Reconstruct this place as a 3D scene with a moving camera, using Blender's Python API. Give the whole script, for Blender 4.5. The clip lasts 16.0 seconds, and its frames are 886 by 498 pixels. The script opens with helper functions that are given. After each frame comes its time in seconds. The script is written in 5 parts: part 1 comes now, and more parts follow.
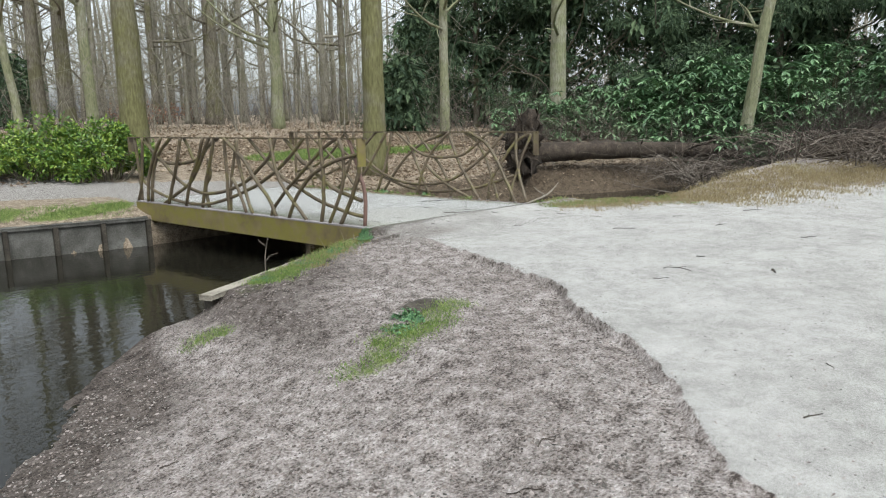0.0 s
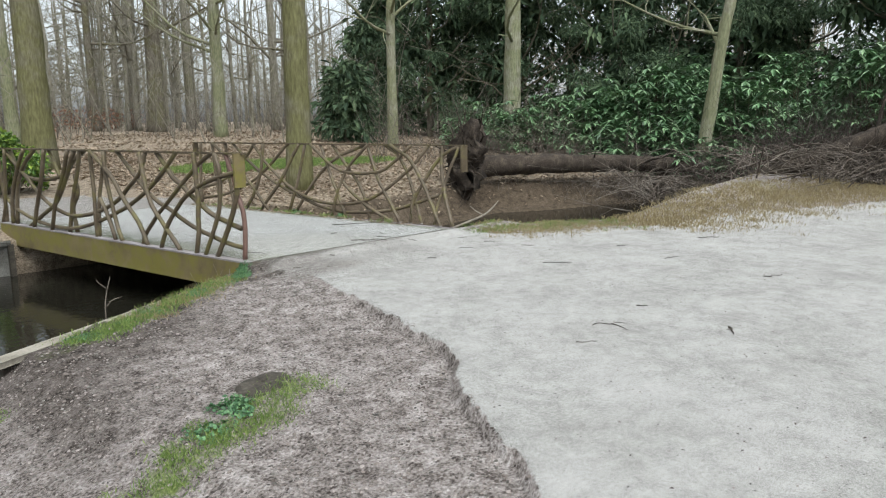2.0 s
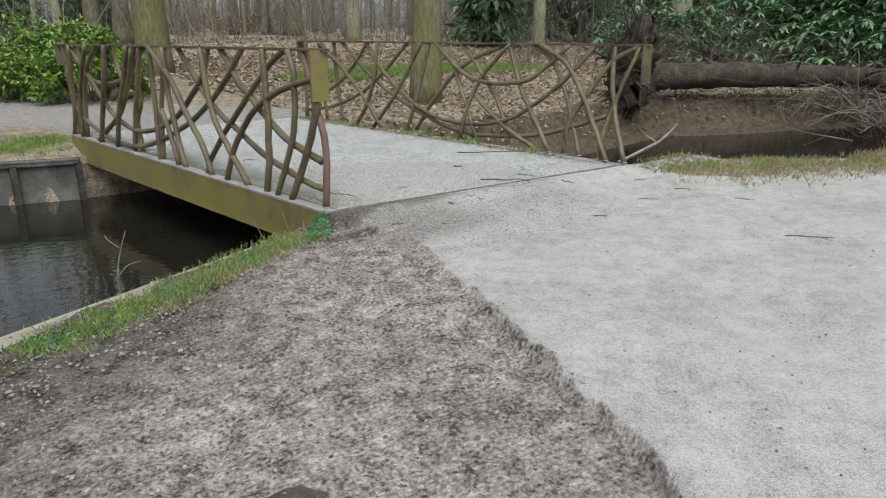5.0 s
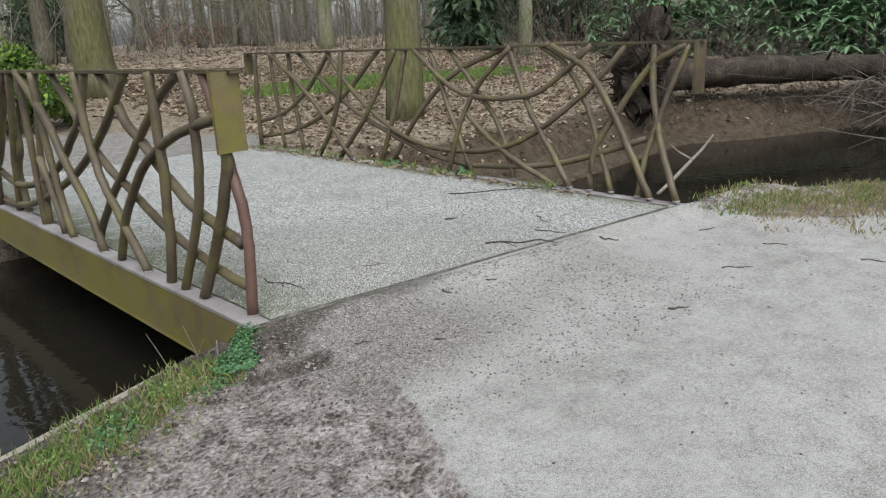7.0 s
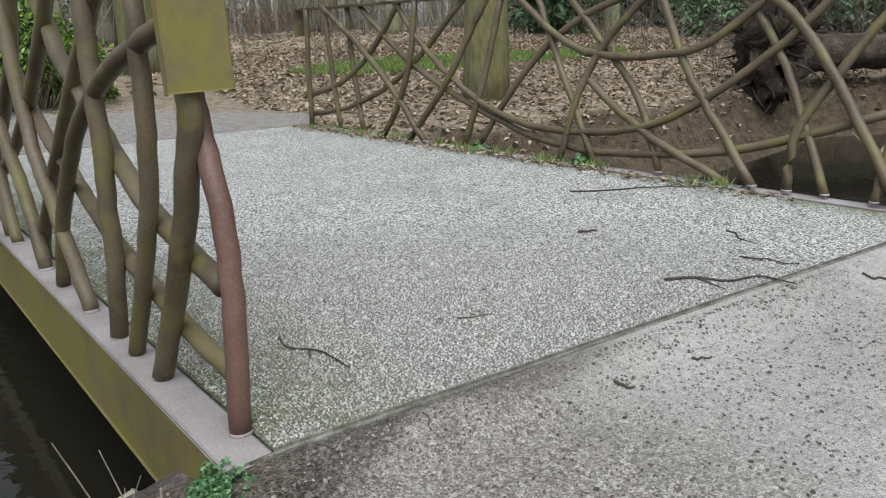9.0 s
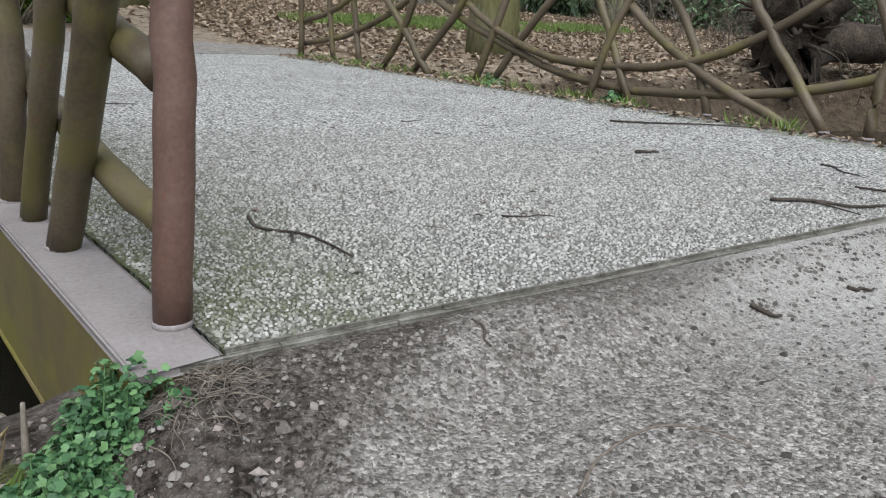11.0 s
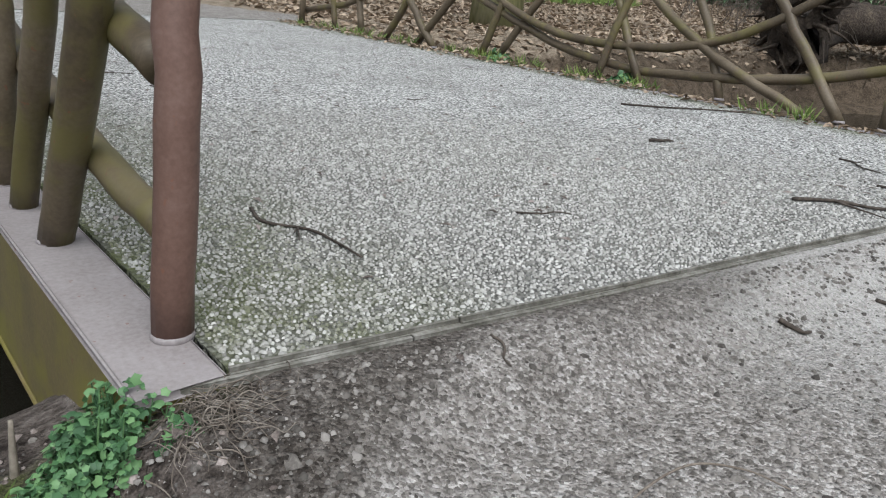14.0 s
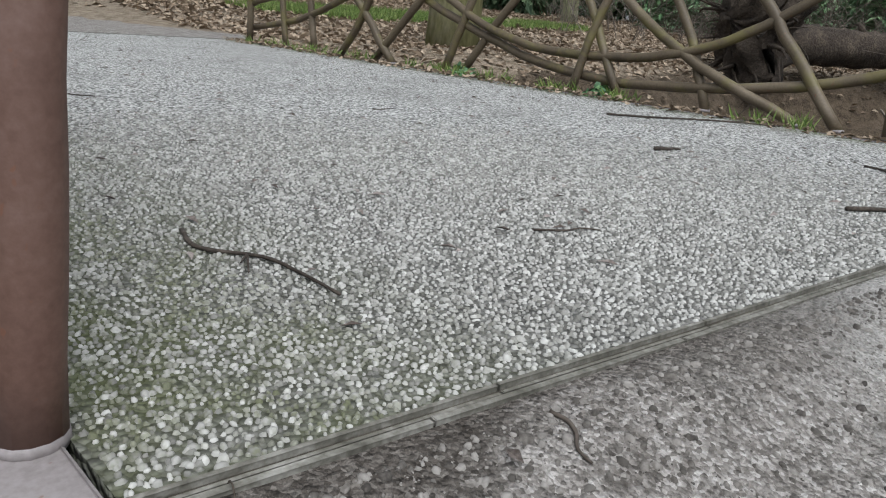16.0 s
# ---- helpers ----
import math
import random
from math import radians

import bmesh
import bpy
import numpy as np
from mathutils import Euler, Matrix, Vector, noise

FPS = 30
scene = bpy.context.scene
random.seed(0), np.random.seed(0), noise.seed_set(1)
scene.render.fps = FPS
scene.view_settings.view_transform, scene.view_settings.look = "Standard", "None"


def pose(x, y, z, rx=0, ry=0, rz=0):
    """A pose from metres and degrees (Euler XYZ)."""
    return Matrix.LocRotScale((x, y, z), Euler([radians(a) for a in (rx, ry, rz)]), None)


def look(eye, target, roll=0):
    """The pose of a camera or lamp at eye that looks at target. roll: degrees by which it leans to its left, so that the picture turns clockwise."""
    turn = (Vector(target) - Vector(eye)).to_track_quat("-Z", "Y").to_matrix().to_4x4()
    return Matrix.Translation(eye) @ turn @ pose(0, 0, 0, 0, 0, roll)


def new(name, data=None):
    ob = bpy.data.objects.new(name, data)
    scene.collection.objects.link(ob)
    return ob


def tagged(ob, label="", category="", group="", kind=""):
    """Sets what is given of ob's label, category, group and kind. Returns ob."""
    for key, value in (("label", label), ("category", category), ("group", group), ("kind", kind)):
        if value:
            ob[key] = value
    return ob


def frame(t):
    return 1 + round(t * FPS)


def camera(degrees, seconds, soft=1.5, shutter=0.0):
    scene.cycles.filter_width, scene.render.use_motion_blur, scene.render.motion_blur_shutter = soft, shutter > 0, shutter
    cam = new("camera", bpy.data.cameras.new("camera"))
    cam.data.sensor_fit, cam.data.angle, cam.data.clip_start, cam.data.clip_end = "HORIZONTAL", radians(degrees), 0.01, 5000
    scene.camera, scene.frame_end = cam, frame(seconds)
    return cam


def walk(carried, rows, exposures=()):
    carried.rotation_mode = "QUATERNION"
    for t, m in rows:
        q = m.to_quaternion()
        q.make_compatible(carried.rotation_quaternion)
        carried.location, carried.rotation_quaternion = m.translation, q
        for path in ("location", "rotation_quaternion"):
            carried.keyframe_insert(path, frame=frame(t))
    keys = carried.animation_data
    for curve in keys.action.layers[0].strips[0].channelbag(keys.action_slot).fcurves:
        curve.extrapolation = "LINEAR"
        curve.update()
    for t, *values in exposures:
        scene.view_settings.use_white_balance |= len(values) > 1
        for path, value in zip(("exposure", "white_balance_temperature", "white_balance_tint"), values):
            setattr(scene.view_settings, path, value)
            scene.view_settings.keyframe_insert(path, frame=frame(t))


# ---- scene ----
cam = camera(63.6, 16.0, soft=1.15)
PATH = [
    (0, (-5.399, -6.898, 1.388), (-4.042, -5.479, 1.01), -0.9),
    (0.5, (-5.005, -6.787, 1.375), (-3.653, -5.365, 0.987), -0.8),
    (1, (-4.603, -6.653, 1.387), (-3.283, -5.205, 0.987), -1.7),
    (1.5, (-4.204, -6.473, 1.396), (-2.754, -5.153, 1.0), -1.2),
    (2, (-3.827, -6.303, 1.396), (-2.402, -4.945, 1.04), -0.4),
    (2.5, (-3.497, -6.051, 1.38), (-2.141, -4.634, 0.991), 0.1),
    (3, (-3.229, -5.692, 1.34), (-1.899, -4.257, 0.925), 0.5),
    (3.5, (-2.942, -5.374, 1.296), (-1.763, -3.816, 0.864), -0.1),
    (4, (-2.718, -5.037, 1.285), (-1.576, -3.474, 0.781), 0.4),
    (4.5, (-2.492, -4.682, 1.261), (-1.362, -3.139, 0.677), 0.5),
    (4.7, (-2.385, -4.571, 1.236), (-1.274, -3.017, 0.645), 0.2),
    (6.8, (-1.199, -3.003, 1.176), (-0.063, -1.459, 0.606), -2.5),
    (7, (-1.122, -2.86, 1.199), (0.009, -1.318, 0.615), -2.6),
    (7.5, (-0.925, -2.562, 1.119), (0.148, -0.981, 0.528), -3.4),
    (8, (-0.703, -2.19, 1.032), (0.303, -0.561, 0.452), -3.4),
    (8.5, (-0.532, -1.755, 0.923), (0.479, -0.128, 0.345), -2.7),
    (8.7, (-0.466, -1.581, 0.893), (0.554, 0.038, 0.311), -2.1),
    (9, (-0.368, -1.331, 0.839), (0.627, 0.3, 0.248), -2.2),
    (9.5, (-0.268, -1.031, 0.707), (0.709, 0.6, 0.089), 0.2),
    (10, (-0.231, -0.874, 0.539), (0.809, 0.715, -0.088), 2.4),
    (10.2, (-0.223, -0.832, 0.494), (0.833, 0.747, -0.131), 2.7),
    (12.3, (-0.216, -0.793, 0.377), (0.815, 0.805, -0.244), 4.3),
    (12.5, (-0.213, -0.79, 0.376), (0.818, 0.809, -0.24), 4.5),
    (13, (-0.224, -0.793, 0.376), (0.811, 0.806, -0.237), 4.8),
    (13.5, (-0.225, -0.794, 0.37), (0.815, 0.798, -0.25), 5.2),
    (14, (-0.206, -0.72, 0.436), (0.848, 0.826, -0.269), 4.9),
    (14.5, (-0.148, -0.59, 0.425), (0.972, 0.91, -0.278), 4.9),
    (15, (-0.163, -0.529, 0.363), (0.952, 0.981, -0.328), 4.6),
    (15.5, (-0.126, -0.466, 0.32), (1.023, 1.027, -0.352), 4.6),
    (16, (-0.082, -0.42, 0.314), (1.088, 1.078, -0.306), 4.8),
]
EXPOSURES = [(0.0, 1.06, 6150, 5), (3.0, 0.9, 6150, 5), (4.5, 0.84, 6150, 5), (7.0, 0.68, 6150, 6), (8.5, 0.76, 6150, 6), (9.5, 0.72, 6100, 7), (12.5, 0.66, 6080, 8), (14.5, 0.7, 6080, 8), (16.0, 0.52, 6080, 8)]
walk(cam, [(t, look(eye, target, roll)) for t, eye, target, roll in PATH], EXPOSURES)

# ---- light: overcast sky with a broad, weak sun ----
world = bpy.data.worlds.new("overcast_sky")
scene.world = world
world.use_nodes = True
wn, wl = world.node_tree.nodes, world.node_tree.links
wn.clear()
sky = wn.new("ShaderNodeTexSky")
sky.sky_type, sky.sun_disc = "NISHITA", False
sky.sun_elevation, sky.sun_rotation = radians(62), radians(200)
sky.dust_density, sky.air_density, sky.ozone_density = 3.0, 1.0, 1.0
veil = wn.new("ShaderNodeHueSaturation")
veil.inputs["Saturation"].default_value = 0.22
back = wn.new("ShaderNodeBackground")
back.inputs["Strength"].default_value = 0.13
wout = wn.new("ShaderNodeOutputWorld")
wl.new(sky.outputs[0], veil.inputs["Color"])
wl.new(veil.outputs[0], back.inputs["Color"])
wl.new(back.outputs[0], wout.inputs["Surface"])
sun_data = bpy.data.lights.new("sun", "SUN")
sun_data.energy, sun_data.angle, sun_data.color = 1.5, radians(55), (1.0, 0.98, 0.95)
sun = new("sun", sun_data)
sun.matrix_world = look((0, 0, 40), (21.3 * math.sin(radians(20)), 21.3 * math.cos(radians(20)), 0))

rng = np.random.default_rng(7)


# ---- materials ----
def material(name, rough=0.8, metal=0.0, spec=0.3):
    m = bpy.data.materials.new(name)
    m.use_nodes = True
    b = m.node_tree.nodes["Principled BSDF"]
    b.inputs["Roughness"].default_value, b.inputs["Metallic"].default_value = rough, metal
    b.inputs["Specular IOR Level"].default_value = spec
    return m, m.node_tree.nodes, m.node_tree.links, b


def position(nodes):
    return nodes.new("ShaderNodeNewGeometry").outputs["Position"]


def noise_of(nodes, links, vector, scale, detail=4.0, rough=0.6, warp=0.0):
    n = nodes.new("ShaderNodeTexNoise")
    n.inputs["Scale"].default_value, n.inputs["Detail"].default_value = scale, detail
    n.inputs["Roughness"].default_value, n.inputs["Distortion"].default_value = rough, warp
    links.new(vector, n.inputs["Vector"])
    return n.outputs["Fac"]


def ramp(nodes, links, fac, stops):
    r = nodes.new("ShaderNodeValToRGB")
    while len(r.color_ramp.elements) < len(stops):
        r.color_ramp.elements.new(0.5)
    for e, (p, c) in zip(r.color_ramp.elements, stops):
        e.position, e.color = p, (*c, 1)
    links.new(fac, r.inputs[0])
    return r.outputs[0]


def mix(nodes, links, fac, a, b, blend="MIX"):
    n = nodes.new("ShaderNodeMix")
    n.data_type, n.blend_type = "RGBA", blend
    for value, socket in ((fac, n.inputs[0]), (a, n.inputs[6]), (b, n.inputs[7])):
        if isinstance(value, (int, float)):
            socket.default_value = value
        elif isinstance(value, tuple):
            socket.default_value = (*value, 1)
        else:
            links.new(value, socket)
    return n.outputs[2]


def number(nodes, links, op, a, b):
    n = nodes.new("ShaderNodeMath")
    n.operation = op
    for value, socket in ((a, n.inputs[0]), (b, n.inputs[1])):
        if isinstance(value, (int, float)):
            socket.default_value = value
        else:
            links.new(value, socket)
    return n.outputs[0]


def smooth(nodes, links, value, lo, hi):
    n = nodes.new("ShaderNodeMapRange")
    n.interpolation_type = "SMOOTHSTEP"
    n.inputs["From Min"].default_value, n.inputs["From Max"].default_value = lo, hi
    links.new(value, n.inputs["Value"])
    return n.outputs[0]


def bump(nodes, links, b, height, strength, distance):
    n = nodes.new("ShaderNodeBump")
    n.inputs["Strength"].default_value, n.inputs["Distance"].default_value = strength, distance
    links.new(height, n.inputs["Height"])
    links.new(n.outputs[0], b.inputs["Normal"])


def attribute(nodes, name):
    n = nodes.new("ShaderNodeAttribute")
    n.attribute_name = name
    return n.outputs["Fac"]


def mottled(name, dark, mid, light, scale=6.0, fine=60.0, rough=0.8, metal=0.0, relief=0.4, depth=0.01, spec=0.3, stretch=(1, 1, 1), island=0.0):
    """A surface with stains at one scale and grain at another."""
    m, n, l, b = material(name, rough, metal, spec)
    mp = n.new("ShaderNodeMapping")
    mp.inputs["Scale"].default_value = stretch
    l.new(position(n), mp.inputs["Vector"])
    big = noise_of(n, l, mp.outputs[0], scale)
    small = noise_of(n, l, mp.outputs[0], fine, 3)
    both = number(n, l, "ADD", number(n, l, "MULTIPLY", big, 0.6), number(n, l, "MULTIPLY", small, 0.4))
    if island:
        g = n.new("ShaderNodeNewGeometry").outputs["Random Per Island"]
        both = number(n, l, "ADD", both, number(n, l, "MULTIPLY", number(n, l, "SUBTRACT", g, 0.5), island))
    l.new(ramp(n, l, both, [(0.33, dark), (0.5, mid), (0.68, light)]), b.inputs["Base Color"])
    bump(n, l, b, both, relief, depth)
    return m


def make_ground():
    m, n, l, b = material("earth_path_and_litter", 0.95, 0, 0.15)
    p = position(n)
    coarse, middle, grain, grit = (noise_of(n, l, p, s, d) for s, d in ((1.3, 5), (9, 5), (55, 4), (230, 2)))
    chips = n.new("ShaderNodeTexVoronoi")
    chips.inputs["Scale"].default_value = 48
    mp = n.new("ShaderNodeMapping")
    mp.inputs["Scale"].default_value, mp.inputs["Rotation"].default_value = (1.0, 1.35, 1.0), (0, 0, 0.6)
    l.new(p, mp.inputs["Vector"])
    l.new(mp.outputs[0], chips.inputs["Vector"])
    mingle = number(n, l, "ADD", number(n, l, "MULTIPLY", grain, 0.55), number(n, l, "MULTIPLY", middle, 0.45))
    dirt = ramp(n, l, mingle, [(0.39, (0.06, 0.048, 0.042)), (0.47, (0.215, 0.187, 0.17)), (0.54, (0.335, 0.298, 0.278)), (0.63, (0.50, 0.456, 0.434))])
    dirt = mix(n, l, number(n, l, "MULTIPLY", smooth(n, l, coarse, 0.35, 0.65), 0.5), dirt, mix(n, l, 1.0, dirt, (0.72, 0.7, 0.69), "MULTIPLY"))
    sand = ramp(n, l, number(n, l, "ADD", number(n, l, "ADD", number(n, l, "MULTIPLY", coarse, 0.15), number(n, l, "MULTIPLY", number(n, l, "ADD", grain, middle), 0.19)), number(n, l, "MULTIPLY", grit, 0.47)), [(0.36, (0.10, 0.094, 0.085)), (0.44, (0.265, 0.255, 0.235)), (0.5, (0.36, 0.347, 0.325)), (0.58, (0.485, 0.47, 0.445))])
    litter = ramp(n, l, mingle, [(0.36, (0.075, 0.057, 0.04)), (0.48, (0.22, 0.175, 0.125)), (0.6, (0.37, 0.305, 0.235)), (0.72, (0.5, 0.43, 0.345))])
    grass = ramp(n, l, mingle, [(0.36, (0.05, 0.055, 0.02)), (0.5, (0.12, 0.155, 0.045)), (0.66, (0.22, 0.25, 0.09))])
    wob = number(n, l, "MULTIPLY", number(n, l, "SUBTRACT", middle, 0.5), 0.9)

    def edge(name):
        return smooth(n, l, number(n, l, "ADD", attribute(n, name), wob), 0.36, 0.64)
    c = mix(n, l, edge("path"), dirt, sand)
    small = n.new("ShaderNodeTexVoronoi")
    small.inputs["Scale"].default_value = 210
    l.new(p, small.inputs["Vector"])
    tone = n.new("ShaderNodeSeparateColor")
    l.new(small.outputs["Color"], tone.inputs[0])
    pebbly = number(n, l, "ADD", number(n, l, "MULTIPLY", grain, 0.45), number(n, l, "ADD", number(n, l, "MULTIPLY", middle, 0.25), number(n, l, "MULTIPLY", tone.outputs[0], 0.3)))
    gravel = ramp(n, l, pebbly, [(0.34, (0.085, 0.074, 0.064)), (0.48, (0.21, 0.19, 0.172)), (0.58, (0.31, 0.287, 0.264)), (0.68, (0.47, 0.445, 0.418))])
    c = mix(n, l, number(n, l, "MULTIPLY", smooth(n, l, number(n, l, "ADD", attribute(n, "scuff"), wob), 0.2, 0.8), 0.9), c, gravel)
    c = mix(n, l, edge("litter"), c, litter)
    c = mix(n, l, edge("grass"), c, grass)
    # Damp ground, and step shadows painted into the same mask, darken the colour.
    damp_shade = smooth(n, l, attribute(n, "damp_shade"), 0.3, 0.9)
    c = mix(n, l, damp_shade, c, mix(n, l, 1.0, c, (0.35, 0.33, 0.31), "MULTIPLY"))
    l.new(c, b.inputs["Base Color"])
    rough = number(n, l, "SUBTRACT", 1.0, number(n, l, "MULTIPLY", attribute(n, "path"), 0.68))
    rough = number(n, l, "ADD", rough, number(n, l, "MULTIPLY", attribute(n, "scuff"), 0.45))
    height = number(n, l, "ADD", number(n, l, "MULTIPLY", number(n, l, "ADD", mingle, number(n, l, "MULTIPLY", chips.outputs["Distance"], -0.22)), rough), number(n, l, "MULTIPLY", number(n, l, "ADD", grit, number(n, l, "MULTIPLY", small.outputs["Distance"], -0.8)), 0.16))
    bump(n, l, b, height, 1.0, 0.036)
    return m


def make_water():
    m, n, l, b = material("still_pond_water", 0.03, 0, 0.5)
    b.inputs["Base Color"].default_value = (0.012, 0.011, 0.008, 1)
    b.inputs["IOR"].default_value = 1.33
    p = position(n)
    mp = n.new("ShaderNodeMapping")
    mp.inputs["Scale"].default_value = (1, 1.6, 1)
    l.new(p, mp.inputs["Vector"])
    bump(n, l, b, noise_of(n, l, mp.outputs[0], 7.0, 2, 0.5, 0.4), 0.2, 0.012)
    return m


def make_aggregate():
    m, n, l, b = material("exposed_aggregate_deck", 0.85, 0, 0.25)
    p = position(n)
    v = n.new("ShaderNodeTexVoronoi")
    v.inputs["Scale"].default_value = 120
    l.new(p, v.inputs["Vector"])
    tone = n.new("ShaderNodeSeparateColor")
    l.new(v.outputs["Color"], tone.inputs[0])
    c = ramp(n, l, tone.outputs[0], [(0.0, (0.28, 0.275, 0.26)), (0.4, (0.45, 0.445, 0.425)), (0.75, (0.60, 0.595, 0.57)), (1.0, (0.78, 0.775, 0.745))])
    gap = smooth(n, l, v.outputs["Distance"], 0.45, 0.7)
    c = mix(n, l, gap, c, (0.10, 0.098, 0.09))
    c = mix(n, l, number(n, l, "MULTIPLY", attribute(n, "bedding"), 0.85), c, mix(n, l, tone.outputs[1], (0.045, 0.043, 0.038), (0.13, 0.126, 0.115)))
    stain = noise_of(n, l, p, 2.2, 5)
    c = mix(n, l, number(n, l, "MULTIPLY", smooth(n, l, stain, 0.45, 0.7), 0.35), c, (0.17, 0.165, 0.15))
    moss = number(n, l, "MULTIPLY", smooth(n, l, noise_of(n, l, p, 5, 4), 0.30, 0.58), attribute(n, "moss"))
    c = mix(n, l, number(n, l, "MULTIPLY", moss, 0.75), c, (0.085, 0.10, 0.028))
    l.new(c, b.inputs["Base Color"])
    bump(n, l, b, number(n, l, "MULTIPLY", v.outputs["Distance"], -1.0), 0.9, 0.009)
    return m


def make_steel(name, dark, mid, light, algae, where):
    """Weathered paint on steel, with algae in patches."""
    m, n, l, b = material(name, 0.55, 0, 0.4)
    p = position(n)
    t = noise_of(n, l, p, 3.0, 5)
    f = noise_of(n, l, p, 130, 3)
    c = ramp(n, l, number(n, l, "ADD", number(n, l, "MULTIPLY", t, 0.7), number(n, l, "MULTIPLY", f, 0.3)), [(0.32, dark), (0.5, mid), (0.7, light)])
    g = smooth(n, l, noise_of(n, l, p, 4.5, 5, 0.65, 0.5), where, where + 0.18)
    c = mix(n, l, number(n, l, "MULTIPLY", g, 0.8), c, algae)
    pits = smooth(n, l, noise_of(n, l, p, 55, 2), 0.68, 0.73)
    c = mix(n, l, number(n, l, "MULTIPLY", pits, 0.6), c, (0.16, 0.07, 0.04))
    l.new(c, b.inputs["Base Color"])
    bump(n, l, b, number(n, l, "ADD", number(n, l, "MULTIPLY", f, 0.4), t), 0.15, 0.004)
    return m


def make_leaf(name, dark, mid, light, rough=0.5, spec=0.4, glow=0.15):
    m, n, l, b = material(name, rough, 0, spec)
    g = n.new("ShaderNodeNewGeometry")
    p = noise_of(n, l, g.outputs["Position"], 1.5, 3)
    t = number(n, l, "ADD", number(n, l, "MULTIPLY", g.outputs["Random Per Island"], 0.65), number(n, l, "MULTIPLY", p, 0.35))
    l.new(ramp(n, l, t, [(0.1, dark), (0.5, mid), (0.95, light)]), b.inputs["Base Color"])
    b.inputs["Subsurface Weight"].default_value = 0.0
    return m


def make_bark(name, dark, mid, light, algae, amount):
    m, n, l, b = material(name, 0.92, 0, 0.15)
    p = position(n)
    mp = n.new("ShaderNodeMapping")
    mp.inputs["Scale"].default_value = (1, 1, 0.22)
    l.new(p, mp.inputs["Vector"])
    f = noise_of(n, l, mp.outputs[0], 22, 5, 0.65)
    c = ramp(n, l, f, [(0.3, dark), (0.5, mid), (0.72, light)])
    g = smooth(n, l, noise_of(n, l, p, 1.4, 5, 0.65), 0.62 - amount * 0.4, 0.72 - amount * 0.25)
    c = mix(n, l, number(n, l, "MULTIPLY", g, 0.7), c, mix(n, l, 1.0, algae, ramp(n, l, f, [(0.3, (0.55, 0.55, 0.55)), (0.7, (1.15, 1.15, 1.15))]), "MULTIPLY"))
    l.new(c, b.inputs["Base Color"])
    bump(n, l, b, f, 0.35, 0.02)
    return m


GROUND, WATER, DECK = make_ground(), make_water(), make_aggregate()
RAILPAINT = make_steel("brown_weathered_rail_paint", (0.042, 0.03, 0.018), (0.088, 0.066, 0.04), (0.15, 0.118, 0.08), (0.125, 0.108, 0.036), 0.48)
BEAMPAINT = make_steel("algae_stained_beam_paint", (0.095, 0.072, 0.036), (0.16, 0.125, 0.055), (0.215, 0.175, 0.08), (0.17, 0.15, 0.028), 0.42)
FLANGE = make_steel("faded_red_brown_flange_paint", (0.15, 0.13, 0.125), (0.25, 0.225, 0.22), (0.34, 0.315, 0.312), (0.16, 0.135, 0.09), 0.64)
REDPOST = make_steel("red_brown_rusting_paint", (0.075, 0.038, 0.028), (0.13, 0.074, 0.056), (0.185, 0.12, 0.10), (0.11, 0.095, 0.045), 0.60)
EDGE = mottled("weathered_edge_strip", (0.055, 0.052, 0.04), (0.145, 0.137, 0.115), (0.30, 0.29, 0.26), 14, 120, 0.7)
# Darker copy of the concrete: under-bridge shade put into its colour.
SHADECONCRETE = mottled("shade_dark_concrete", (0.012, 0.011, 0.009), (0.032, 0.03, 0.026), (0.07, 0.067, 0.058), 3, 60, 0.9)
CONCRETE = mottled("stained_concrete", (0.035, 0.033, 0.027), (0.085, 0.081, 0.071), (0.16, 0.155, 0.14), 3, 60, 0.9)
TIMBER = mottled("grey_weathered_timber", (0.12, 0.105, 0.08), (0.23, 0.205, 0.165), (0.34, 0.31, 0.26), 5, 80, 0.85, stretch=(0.4, 1, 1))
WETWOOD = mottled("dark_wet_timber", (0.02, 0.017, 0.013), (0.05, 0.042, 0.032), (0.10, 0.088, 0.07), 5, 60, 0.7)
BARK = make_bark("green_grey_beech_bark", (0.085, 0.077, 0.045), (0.14, 0.128, 0.082), (0.2, 0.185, 0.13), (0.135, 0.13, 0.048), 0.7)
GREYBARK = make_bark("grey_brown_bark", (0.07, 0.06, 0.045), (0.14, 0.124, 0.096), (0.22, 0.2, 0.16), (0.135, 0.128, 0.065), 0.45)
PALEBARK = make_bark("pale_green_bark", (0.13, 0.125, 0.088), (0.23, 0.222, 0.16), (0.32, 0.312, 0.24), (0.19, 0.2, 0.1), 0.6)
# Bark of the far trees, its colour paled to imitate haze.
HAZEBARK = make_bark("haze_paled_bark", (0.12, 0.108, 0.083), (0.215, 0.198, 0.158), (0.31, 0.292, 0.24), (0.19, 0.18, 0.11), 0.35)
TWIGBARK = mottled("dry_twig_bark", (0.05, 0.04, 0.03), (0.12, 0.098, 0.078), (0.22, 0.19, 0.16), 4, 90, 0.9, island=0.25)
DARKTWIG = mottled("dark_fallen_twig", (0.018, 0.014, 0.011), (0.05, 0.04, 0.032), (0.11, 0.09, 0.075), 8, 90, 0.85)
PALETWIG = mottled("bleached_branch", (0.12, 0.10, 0.078), (0.23, 0.2, 0.16), (0.33, 0.3, 0.25), 8, 90, 0.85)
ROTLOG = mottled("dark_rotting_log", (0.014, 0.011, 0.008), (0.042, 0.032, 0.024), (0.10, 0.078, 0.058), 5, 40, 0.95, relief=0.9, depth=0.05)
